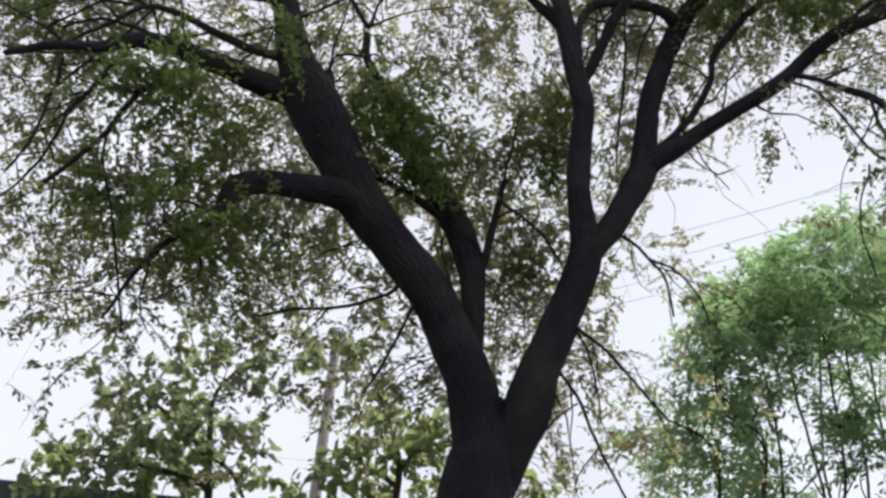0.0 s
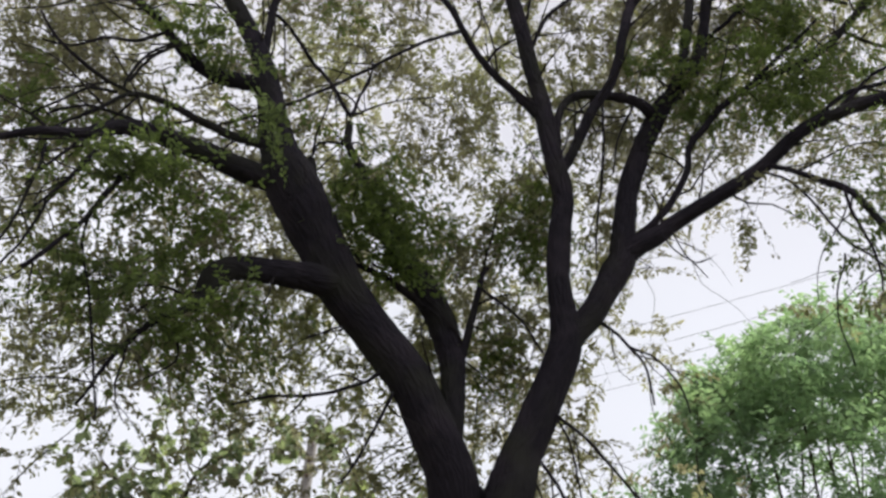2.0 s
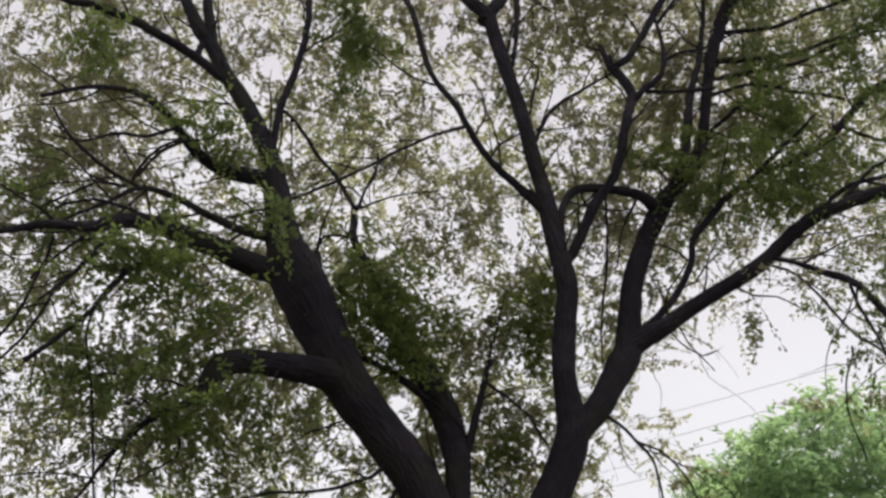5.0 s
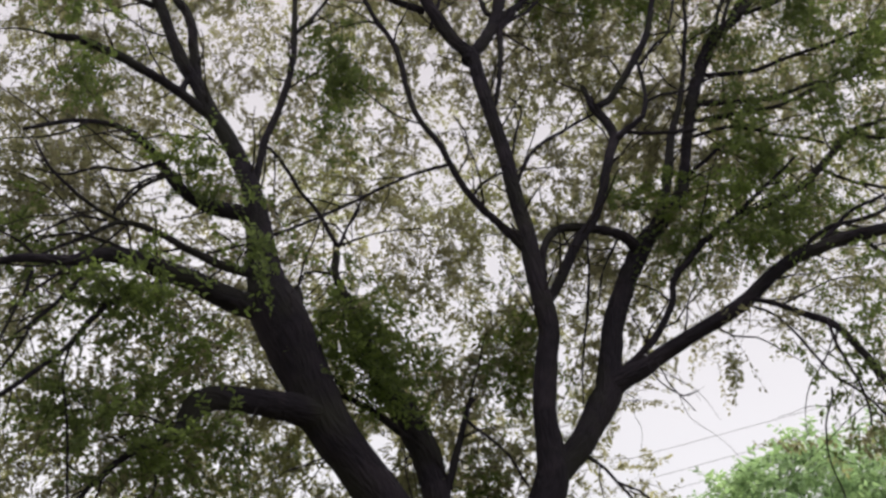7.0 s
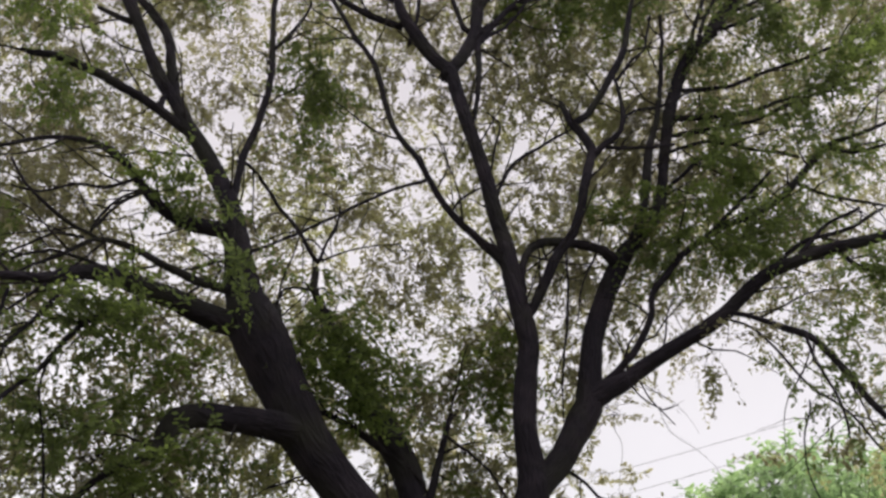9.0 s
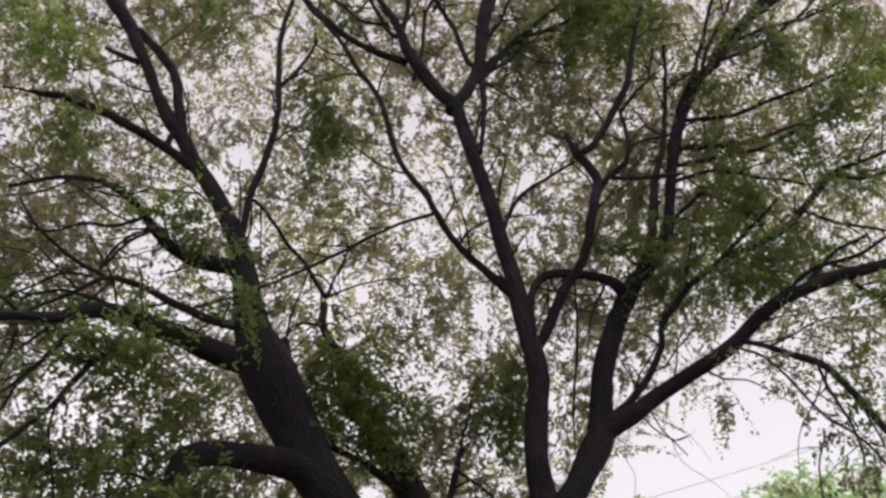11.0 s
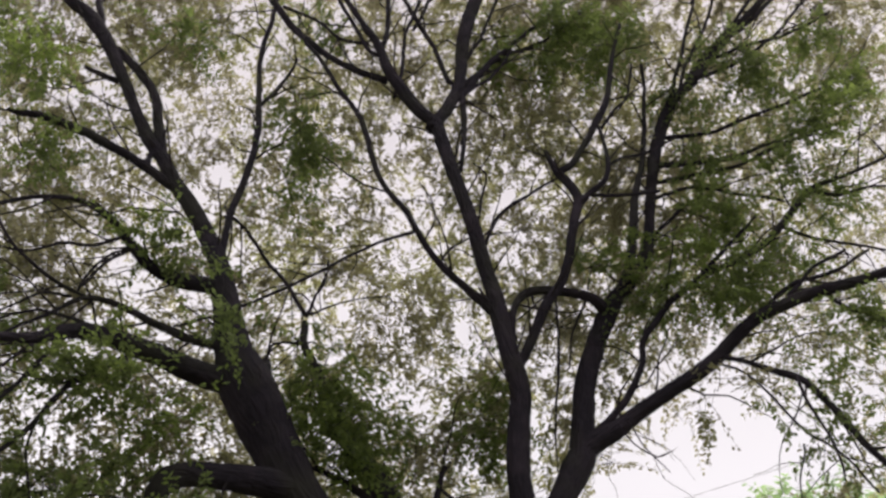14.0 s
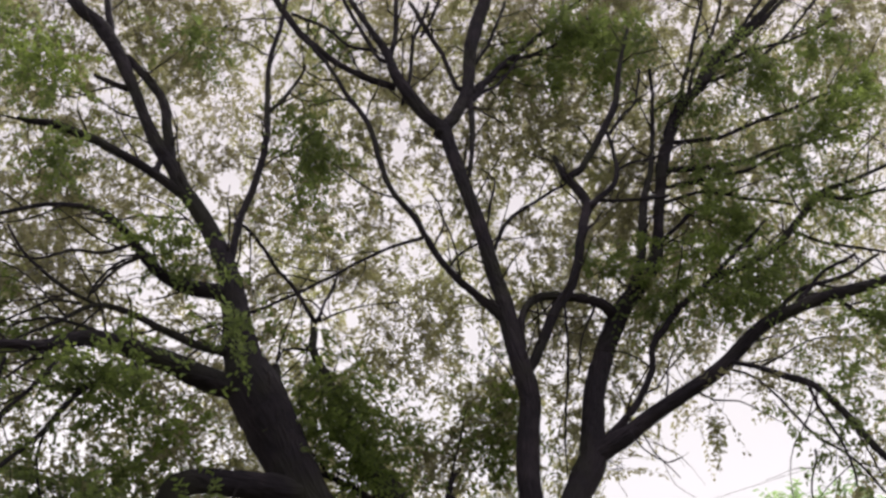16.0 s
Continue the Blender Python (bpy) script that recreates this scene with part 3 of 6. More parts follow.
limb(limb_right, 'branch', [(0.95, 6.55, 4.18, 0.0152), (1.01, 6.50, 4.10, 0.0131), (1.14, 6.40, 3.98, 0.0110), (1.26, 6.30, 3.80, 0.0107), (1.40, 6.20, 3.58, 0.0087), (1.54, 6.20, 3.45, 0.0069)])
limb(limb_right, 'branch', [(0.99, 6.50, 4.09, 0.0094), (1.06, 6.40, 3.89, 0.0073), (1.11, 6.30, 3.59, 0.0071), (1.13, 6.30, 3.40, 0.0052)])
limb(limb_right, 'branch', [(0.86, 6.55, 3.82, 0.0167), (0.91, 6.50, 3.75, 0.0128), (0.99, 6.40, 3.60, 0.0125), (1.06, 6.30, 3.36, 0.0104), (1.18, 6.20, 3.09, 0.0084), (1.27, 6.10, 2.87, 0.0082)])
limb(limb_right, 'branch', [(0.99, 6.40, 3.55, 0.0071), (0.85, 6.40, 3.44, 0.0071), (0.75, 6.40, 3.28, 0.0053)])
limb(limb_rear, 'branch', [(0.29, 6.75, 4.51, 0.0337), (0.35, 6.70, 4.84, 0.0301), (0.39, 6.65, 5.12, 0.0243), (0.41, 6.60, 5.24, 0.0223), (0.46, 6.60, 5.34, 0.0163)])
limb(limb_rear, 'branch', [(0.41, 6.60, 5.11, 0.0121), (0.54, 6.50, 4.95, 0.0118), (0.70, 6.40, 4.78, 0.0096), (0.85, 6.40, 4.55, 0.0076)])
limb(limb_rear, 'branch', [(0.09, 6.80, 4.98, 0.0307), (-0.04, 6.75, 5.01, 0.0285), (-0.22, 6.70, 5.11, 0.0265), (-0.41, 6.70, 5.21, 0.0225), (-0.59, 6.70, 5.27, 0.0164)])
limb(limb_rear, 'branch', [(-0.76, 6.90, 6.52, 0.0159), (-0.88, 6.80, 6.45, 0.0134), (-1.01, 6.70, 6.35, 0.0110), (-1.04, 6.60, 6.09, 0.0085)])
limb(limb_rear, 'branch', [(-0.81, 6.90, 6.82, 0.0209), (-0.77, 6.95, 7.09, 0.0119), (-0.71, 7.00, 7.35, 0.0097), (-0.71, 7.00, 7.57, 0.0074)])
limb(limb_rear, 'branch', [(-0.79, 6.90, 6.84, 0.0116), (-0.62, 7.00, 7.04, 0.0095), (-0.41, 7.10, 7.22, 0.0073), (-0.13, 7.10, 7.28, 0.0073)])
limb(limb_outer, 'branch', [(1.84, 6.85, 7.10, 0.0611), (1.67, 6.75, 7.16, 0.0500), (1.40, 6.65, 7.13, 0.0408), (1.15, 6.60, 7.08, 0.0395), (0.99, 6.55, 6.93, 0.0365), (0.92, 6.50, 6.66, 0.0312), (0.95, 6.50, 6.44, 0.0175)])
limb(limb_outer, 'branch', [(1.31, 6.60, 7.04, 0.0116), (1.32, 6.60, 6.67, 0.0113), (1.30, 6.60, 6.21, 0.0108), (1.26, 6.60, 5.69, 0.0083), (1.27, 6.60, 5.34, 0.0060)])
limb(limb_outer, 'branch', [(1.60, 6.70, 7.09, 0.0117), (1.46, 6.70, 6.70, 0.0091), (1.42, 6.70, 6.35, 0.0066)])
limb(limb_outer, 'branch', [(1.97, 6.90, 7.35, 0.0536), (2.08, 6.85, 7.73, 0.0457), (2.14, 6.85, 8.17, 0.0464), (2.21, 6.85, 8.59, 0.0398), (2.33, 6.85, 9.14, 0.0303), (2.42, 6.85, 9.86, 0.0230), (2.47, 6.85, 10.74, 0.0182)])
limb(limb_outer, 'branch', [(1.56, 6.76, 5.70, 0.0211), (1.74, 6.70, 5.92, 0.0321), (1.91, 6.65, 6.15, 0.0304), (2.01, 6.60, 6.40, 0.0287), (2.04, 6.60, 6.63, 0.0293), (2.14, 6.55, 6.77, 0.0295), (2.30, 6.50, 7.01, 0.0276), (2.54, 6.50, 7.25, 0.0235), (2.92, 6.50, 7.74, 0.0195), (3.22, 6.50, 8.12, 0.0125)])
limb(limb_outer, 'branch', [(2.48, 7.00, 9.23, 0.0392), (2.88, 6.90, 9.20, 0.0278), (3.27, 6.80, 9.25, 0.0249), (3.68, 6.70, 9.41, 0.0195), (4.04, 6.60, 9.60, 0.0168), (4.55, 6.50, 9.89, 0.0142)])
limb(limb_outer, 'branch', [(2.41, 7.00, 8.73, 0.0217), (2.77, 6.90, 8.83, 0.0190), (3.13, 6.80, 8.72, 0.0160), (3.64, 6.70, 8.57, 0.0132)])
limb(limb_outer, 'branch', [(2.78, 7.00, 10.22, 0.0268), (2.91, 7.00, 10.79, 0.0247), (3.09, 7.00, 11.46, 0.0224), (3.30, 7.00, 12.30, 0.0201), (3.45, 7.00, 12.95, 0.0174)])
limb(limb_outer, 'branch', [(3.31, 6.90, 11.03, 0.0249), (3.70, 6.80, 11.18, 0.0218), (4.16, 6.70, 11.33, 0.0188), (4.75, 6.60, 11.73, 0.0159)])
limb(limb_outer, 'branch', [(2.63, 6.50, 7.36, 0.0213), (3.03, 6.40, 7.52, 0.0262), (3.27, 6.30, 7.73, 0.0336), (3.42, 6.20, 7.93, 0.0338), (3.61, 6.10, 8.13, 0.0292), (3.91, 6.00, 8.23, 0.0195), (4.35, 5.90, 8.48, 0.0172)])
limb(limb_outer, 'branch', [(3.36, 6.30, 7.81, 0.0169), (3.49, 6.20, 7.63, 0.0142), (3.72, 6.10, 7.49, 0.0139), (4.09, 6.00, 7.35, 0.0114)])
limb(limb_far, 'branch', [(2.57, 6.35, 6.35, 0.0215), (2.77, 6.25, 6.23, 0.0212), (2.94, 6.15, 6.10, 0.0290), (3.12, 6.10, 6.00, 0.0286), (3.24, 6.00, 5.70, 0.0276), (3.33, 5.90, 5.37, 0.0265), (3.45, 5.80, 5.08, 0.0219)])
limb(limb_far, 'branch', [(2.54, 6.35, 6.28, 0.0129), (2.75, 6.30, 6.16, 0.0106), (2.91, 6.20, 5.84, 0.0102), (3.08, 6.20, 5.61, 0.0100), (3.28, 6.10, 5.36, 0.0097), (3.46, 6.10, 5.09, 0.0094)])
limb(limb_far, 'branch', [(3.04, 6.20, 5.50, 0.0078), (2.95, 6.20, 5.17, 0.0067), (2.95, 6.20, 4.85, 0.0057), (3.00, 6.20, 4.60, 0.0056)])
limb(limb_far, 'branch', [(1.77, 6.60, 5.80, 0.0084), (1.85, 6.50, 5.57, 0.0061), (2.02, 6.50, 5.47, 0.0061), (2.14, 6.50, 5.53, 0.0041)])
limb(limb_far, 'branch', [(1.85, 6.60, 5.83, 0.0063), (1.93, 6.50, 5.55, 0.0061), (2.10, 6.50, 5.35, 0.0040)])
limb(limb_far, 'branch', [(1.31, 6.70, 4.99, 0.0162), (1.39, 6.60, 4.88, 0.0119), (1.50, 6.50, 4.70, 0.0117), (1.59, 6.40, 4.49, 0.0095), (1.64, 6.40, 4.24, 0.0075)])
limb(limb_far, 'branch', [(1.49, 6.50, 4.71, 0.0097), (1.68, 6.40, 4.57, 0.0076), (1.83, 6.40, 4.39, 0.0075), (1.89, 6.40, 4.20, 0.0056)])
limb(limb_far, 'branch', [(2.90, 6.20, 6.69, 0.0219), (3.17, 6.10, 6.93, 0.0199), (3.49, 6.00, 7.04, 0.0177), (3.83, 5.90, 7.24, 0.0134)])
limb(limb_right, 'branch', [(0.08, 6.20, 7.29, 0.0182), (-0.05, 6.15, 7.18, 0.0157), (-0.29, 6.10, 6.98, 0.0131), (-0.58, 6.10, 6.74, 0.0129), (-0.93, 6.00, 6.36, 0.0123), (-1.20, 6.00, 6.16, 0.0101), (-1.48, 5.90, 5.93, 0.0098), (-1.67, 5.80, 5.76, 0.0057)])
limb(limb_left, 'branch', [(-2.92, 5.90, 8.97, 0.0397), (-3.11, 5.95, 9.44, 0.0360), (-3.31, 6.00, 10.05, 0.0323)])
limb(limb_left, 'branch', [(-1.87, 6.05, 7.12, 0.0110), (-2.23, 5.90, 6.98, 0.0085), (-2.39, 5.80, 6.80, 0.0083), (-2.61, 5.70, 6.74, 0.0061)])
limb(limb_left, 'branch', [(-2.25, 5.50, 5.76, 0.0128), (-2.40, 5.40, 5.70, 0.0108), (-2.50, 5.30, 5.50, 0.0087), (-2.62, 5.20, 5.30, 0.0067)])
limb(limb_left, 'branch', [(-1.97, 5.60, 5.53, 0.0163), (-2.15, 5.40, 5.50, 0.0124), (-2.34, 5.30, 5.47, 0.0104), (-2.52, 5.20, 5.31, 0.0084)])
limb(limb_left, 'branch', [(-2.15, 5.40, 5.36, 0.0157), (-2.18, 5.20, 5.00, 0.0131), (-2.23, 5.10, 4.72, 0.0110), (-2.32, 5.00, 4.50, 0.0075)])
limb(limb_left, 'branch', [(-2.25, 5.20, 5.14, 0.0116), (-2.33, 5.10, 4.91, 0.0096), (-2.41, 5.00, 4.64, 0.0076)])
limb(limb_left, 'branch', [(-2.11, 5.70, 6.54, 0.0161), (-2.26, 5.60, 6.32, 0.0137), (-2.46, 5.50, 6.23, 0.0115), (-2.62, 5.40, 6.04, 0.0093), (-2.77, 5.30, 5.99, 0.0073)])
limb(limb_left, 'branch', [(-2.03, 5.75, 6.45, 0.0141), (-2.18, 5.70, 6.25, 0.0118), (-2.24, 5.60, 5.94, 0.0113)])
limb(limb_right, 'branch', [(-1.00, 6.20, 10.63, 0.0228), (-0.77, 6.20, 10.12, 0.0221), (-0.56, 6.20, 9.70, 0.0216), (-0.45, 6.20, 9.60, 0.0187)])
limb(limb_right, 'branch', [(-0.13, 6.40, 10.35, 0.0200), (-0.03, 6.40, 10.77, 0.0205), (0.07, 6.40, 11.22, 0.0181)])
limb(limb_right, 'branch', [(0.41, 6.45, 9.92, 0.0251), (0.63, 6.50, 10.55, 0.0204), (0.77, 6.50, 11.27, 0.0183)])
limb(limb_right, 'branch', [(0.42, 6.40, 9.49, 0.0243), (0.56, 6.50, 9.81, 0.0223), (0.89, 6.60, 10.33, 0.0203), (1.32, 6.70, 10.78, 0.0180), (1.77, 6.70, 11.39, 0.0156)])
limb(limb_right, 'branch', [(0.25, 6.35, 9.04, 0.0209), (0.52, 6.40, 9.48, 0.0189), (0.76, 6.50, 9.86, 0.0168), (0.93, 6.50, 10.30, 0.0144)])
limb(limb_right, 'branch', [(1.77, 6.30, 8.92, 0.0182), (1.91, 6.30, 9.19, 0.0159), (2.08, 6.30, 9.48, 0.0135), (2.16, 6.30, 9.99, 0.0112)])
limb(limb_outer, 'branch', [(2.75, 7.00, 10.08, 0.0295), (3.14, 6.90, 10.88, 0.0277), (3.53, 6.80, 11.45, 0.0253), (3.98, 6.80, 12.24, 0.0232)])
limb(limb_outer, 'branch', [(2.87, 6.95, 10.32, 0.0269), (2.99, 6.90, 10.80, 0.0214), (3.34, 6.90, 11.67, 0.0193), (3.59, 6.90, 12.57, 0.0169)])
limb(limb_outer, 'branch', [(3.09, 6.90, 10.64, 0.0273), (3.51, 6.80, 10.81, 0.0214), (4.03, 6.70, 11.29, 0.0187), (4.63, 6.60, 12.18, 0.0163)])
limb(limb_outer, 'branch', [(2.61, 7.00, 9.69, 0.0288), (3.13, 6.90, 9.72, 0.0230), (3.63, 6.80, 9.97, 0.0203), (4.17, 6.70, 10.23, 0.0176), (4.84, 6.60, 10.67, 0.0150)])
limb(limb_outer, 'branch', [(2.44, 7.00, 8.97, 0.0248), (2.98, 6.90, 9.07, 0.0220), (3.44, 6.80, 9.22, 0.0194), (4.04, 6.70, 9.57, 0.0169), (4.49, 6.60, 9.75, 0.0142)])
limb(limb_outer, 'branch', [(2.34, 7.00, 8.18, 0.0209), (2.52, 6.90, 8.33, 0.0210), (2.68, 6.80, 8.49, 0.0184), (2.91, 6.70, 8.54, 0.0131)])
limb(limb_outer, 'branch', [(3.39, 6.90, 11.15, 0.0282), (3.71, 6.85, 11.57, 0.0288), (3.99, 6.80, 11.89, 0.0292), (4.43, 6.80, 12.56, 0.0236)])
limb(limb_outer, 'branch', [(3.60, 6.10, 8.11, 0.0170), (3.79, 6.00, 7.96, 0.0143), (4.02, 5.90, 8.00, 0.0119), (4.33, 5.90, 8.04, 0.0095)])
limb(limb_far, 'branch', [(3.06, 6.10, 6.73, 0.0196), (3.25, 6.05, 6.93, 0.0176), (3.36, 6.00, 7.08, 0.0156), (3.63, 5.90, 7.22, 0.0134)])
limb(limb_far, 'branch', [(3.39, 6.00, 6.82, 0.0196), (3.52, 5.95, 6.65, 0.0171), (3.74, 5.90, 6.52, 0.0147), (3.89, 5.80, 6.24, 0.0102)])
limb(limb_far, 'branch', [(3.05, 6.10, 6.05, 0.0144), (3.12, 6.10, 5.75, 0.0120), (3.16, 6.00, 5.36, 0.0096), (3.18, 6.00, 5.10, 0.0075)])
limb(limb_left, 'branch', [(-1.05, 6.20, 5.46, 0.0779), (-0.99, 6.22, 5.67, 0.0650), (-0.97, 6.24, 5.82, 0.0441), (-0.98, 6.25, 5.89, 0.0283)])
limb(limb_left, 'branch', [(-0.45, 6.33, 4.55, 0.0226), (-0.52, 6.30, 4.54, 0.0169), (-0.58, 6.28, 4.54, 0.0094)])
limb(limb_left, 'branch', [(0.15, 6.42, 4.09, 0.0185), (0.08, 6.40, 4.21, 0.0149), (0.03, 6.40, 4.31, 0.0075)])
limb(limb_right, 'branch', [(0.82, 6.55, 3.88, 0.0223), (0.73, 6.50, 3.65, 0.0109), (0.69, 6.50, 3.61, 0.0055)])
limb(limb_right, 'branch', [(0.78, 6.45, 6.74, 0.0223), (0.69, 6.40, 6.76, 0.0178), (0.63, 6.40, 6.89, 0.0090)])
limb(limb_left, 'branch', [(-2.19, 6.00, 7.77, 0.0298), (-2.22, 5.97, 7.64, 0.0272), (-2.20, 5.93, 7.49, 0.0267)])


def twigs(parent, seed, spacing=0.34):
    """Fine bare twigs that fork off every limb and branch under parent, leaning towards its tip."""
    rng = np.random.default_rng(seed)
    made, tv, tf, count = [], [], [], 0
    for path in list(PATHS[parent.name]):
        run = np.concatenate([[0], np.cumsum(np.linalg.norm(np.diff(path[:, :3], axis=0), axis=1))])
        at = run[-1] * (0.35 if path[0, 3] > 0.09 else 0.12)
        while at < run[-1]:
            i = min(len(path) - 2, int(np.searchsorted(run, at)))
            on, along = path[i], unit(path[i + 1, :3] - path[i, :3])
            away = unit(np.cross(along, rng.normal(size=3)))
            reach = rng.uniform(0.35, 0.95)
            r0 = min(0.011, on[3] * 0.55)
            pts = [(*on[:3], r0)]
            way = along * 0.75 + away * 0.75
            for k in range(4):
                way = unit(way + rng.normal(size=3) * 0.22 + along * 0.08 - np.array([0, 0, 0.03 * k]))
                pts.append((*(np.array(pts[-1][:3]) + way * reach / 4), r0 * (0.8 - 0.17 * k)))
            sprig = spline(pts, 0.09)
            made.append(sprig)
            v, f = tube(sprig, 5)
            tv.append(v)
            tf.extend([tuple(n + count for n in q) for q in f])
            count += len(v)
            at += spacing * rng.uniform(0.5, 1.5)
    SKELETON["tree"].extend(made)
    part_from("twig_spray", np.concatenate(tv).tolist(), tf, TWIG_BARK, parent, "thin bare dark twigs", kind="stuff")


for n, bough in enumerate((limb_left, limb_right, limb_rear, limb_outer, limb_far)):
    twigs(bough, 40 + n)

# sprays of leaves over the limbs; the highest, added out of view, fill and shade the crown
leafy(limb_left, [(-4.7, 7.0, 13.9, 1.9), (-5.1, 7.4, 13.9, 1.7), (-5.5, 7.4, 13.0, 1.7), (-5.6, 7.1, 13.5, 1.7), (-4.3, 6.7, 11.8, 1.7), (-4.5, 6.7, 12.7, 1.7), (-3.8, 6.8, 12.7, 1.9), (-1.7, 6.9, 13.8, 2.0), (-2.0, 8.0, 14.3, 2.0), (-1.7, 7.7, 14.1, 2.1), (-6.3, 7.5, 13.7, 1.7), (-5.3, 7.1, 12.3, 1.7), (-6.4, 7.6, 12.8, 1.7), (-5.3, 7.8, 13.4, 1.9), (-5.2, 7.7, 11.8, 2.5), (-4.1, 6.8, 11.0, 2.3), (-5.0, 7.2, 11.9, 1.9), (-3.9, 6.7, 11.1, 1.9), (-4.9, 7.7, 13.2, 1.9), (-3.6, 6.8, 11.8, 1.9)])
leafy(limb_left, [(-4.1, 7.8, 12.6, 2.2), (-3.2, 6.9, 11.5, 2.1), (-4.0, 7.4, 12.9, 2.1), (-3.9, 7.5, 12.5, 2.1), (-3.4, 7.1, 11.4, 2.5), (-1.7, 7.0, 12.2, 2.2), (-1.8, 8.2, 13.2, 2.6), (-1.7, 7.3, 13.2, 2.2), (-1.4, 7.2, 12.5, 2.1), (-4.9, 6.6, 10.7, 1.9), (-5.6, 6.8, 11.5, 1.9), (-6.2, 8.0, 13.3, 1.9), (-5.2, 6.5, 10.7, 1.9), (-4.6, 7.2, 10.6, 2.5), (-4.0, 7.2, 10.4, 2.4), (-4.5, 7.5, 11.8, 2.5), (-5.3, 8.0, 12.3, 2.5), (-3.7, 7.2, 11.3, 2.7), (-3.6, 6.6, 9.9, 2.8), (-3.1, 6.5, 9.6, 2.7)])
leafy(limb_left, [(-3.0, 7.3, 10.9, 2.5), (-3.2, 6.6, 10.2, 2.6), (-3.5, 8.0, 11.4, 2.6), (-3.1, 6.9, 10.8, 2.5), (-3.2, 6.5, 10.6, 2.6), (-3.2, 6.8, 10.0, 2.6), (-2.9, 6.9, 10.5, 2.5), (-1.7, 8.2, 12.9, 2.3), (-1.5, 7.2, 10.8, 2.3), (-1.5, 7.9, 12.7, 2.3), (-4.5, 6.9, 10.0, 2.5), (-6.2, 8.0, 11.8, 1.9), (-5.5, 7.7, 11.5, 1.9), (-4.8, 6.6, 9.7, 1.9), (-3.8, 7.2, 9.4, 2.1), (-4.7, 7.4, 10.5, 2.3), (-4.6, 7.6, 10.1, 2.2), (-4.2, 7.7, 10.7, 2.2), (-4.0, 7.9, 10.2, 2.8), (-3.7, 8.0, 11.2, 2.9)])
leafy(limb_left, [(-2.8, 7.1, 10.3, 2.7), (-2.8, 6.7, 9.0, 2.5), (-3.5, 7.8, 11.1, 2.7), (-1.5, 7.8, 11.0, 2.3), (-1.6, 8.1, 10.7, 2.3), (-1.2, 7.4, 11.0, 2.4), (-1.1, 7.9, 11.3, 2.4), (-1.3, 8.2, 11.2, 2.3), (-4.5, 6.5, 9.0, 2.1), (-4.7, 7.4, 10.2, 2.7), (-4.4, 6.7, 8.8, 2.2), (-4.9, 7.8, 10.1, 2.6), (-3.5, 6.7, 8.9, 2.4), (-4.2, 7.5, 9.0, 2.4), (-3.4, 6.9, 8.3, 2.2), (-4.4, 7.7, 9.8, 2.4), (-3.0, 6.9, 8.8, 2.2), (-3.4, 6.8, 8.8, 2.3), (-3.6, 7.6, 9.0, 2.2), (-2.6, 7.5, 9.5, 2.3)])
leafy(limb_left, [(-3.2, 8.0, 9.4, 2.1), (-3.2, 7.7, 10.0, 2.5), (-2.4, 7.6, 9.1, 2.1), (-2.4, 7.8, 9.5, 2.0), (-1.9, 7.7, 10.2, 2.3), (-1.6, 7.0, 8.6, 2.0), (-1.6, 7.6, 9.9, 2.2), (-1.1, 7.8, 9.5, 2.0), (-1.9, 8.0, 9.8, 2.1), (-1.2, 8.1, 10.2, 2.2), (-1.3, 8.1, 10.7, 2.3), (-4.1, 7.0, 8.8, 2.3), (-5.2, 7.6, 9.5, 2.0), (-4.6, 7.2, 8.4, 2.0), (-3.6, 7.3, 8.2, 2.1), (-4.0, 7.2, 8.5, 2.2), (-3.6, 6.6, 7.4, 2.5), (-3.9, 7.6, 8.9, 2.2), (-3.4, 7.2, 8.4, 2.1), (-3.7, 8.0, 8.6, 2.0)])
leafy(limb_left, [(-3.0, 7.3, 8.0, 1.8), (-3.0, 7.3, 8.8, 2.0), (-3.2, 6.9, 8.1, 2.1), (-3.4, 7.4, 8.2, 2.0), (-3.3, 7.6, 8.6, 1.9), (-2.8, 7.2, 8.2, 1.7), (-2.5, 7.3, 8.3, 1.7), (-2.2, 6.5, 8.0, 2.0), (-2.1, 7.4, 8.9, 1.9), (-2.3, 7.7, 8.4, 1.8), (-1.8, 8.2, 9.4, 1.8), (-1.9, 7.9, 8.6, 2.0), (-1.1, 8.1, 9.0, 2.0), (-1.4, 7.3, 9.0, 2.0), (-1.0, 7.7, 9.2, 1.9), (-1.5, 7.1, 8.2, 1.8), (-1.3, 7.9, 9.1, 1.9), (-0.9, 7.4, 9.0, 1.8), (-4.3, 7.0, 8.0, 2.1), (-4.1, 7.4, 8.6, 2.2)])
leafy(limb_left, [(-3.8, 7.0, 7.7, 2.5), (-4.3, 6.6, 7.9, 2.0), (-4.5, 7.3, 7.9, 2.0), (-4.5, 8.0, 8.5, 2.2), (-3.6, 7.7, 8.2, 2.1), (-2.9, 6.9, 6.9, 2.0), (-3.3, 6.5, 6.8, 2.2), (-2.9, 7.3, 8.0, 1.9), (-3.0, 7.0, 7.2, 2.1), (-2.8, 7.8, 8.3, 1.8), (-1.8, 6.5, 6.8, 2.2), (-2.4, 7.8, 8.2, 1.9), (-2.1, 7.6, 7.9, 1.8), (-1.7, 8.0, 8.7, 1.8), (-1.6, 8.1, 8.7, 1.9), (-3.4, 6.7, 6.7, 2.2), (-4.1, 6.7, 7.3, 2.1), (-2.9, 6.3, 6.3, 2.1), (-2.7, 6.6, 6.2, 2.1), (-3.3, 7.0, 6.4, 2.0)])
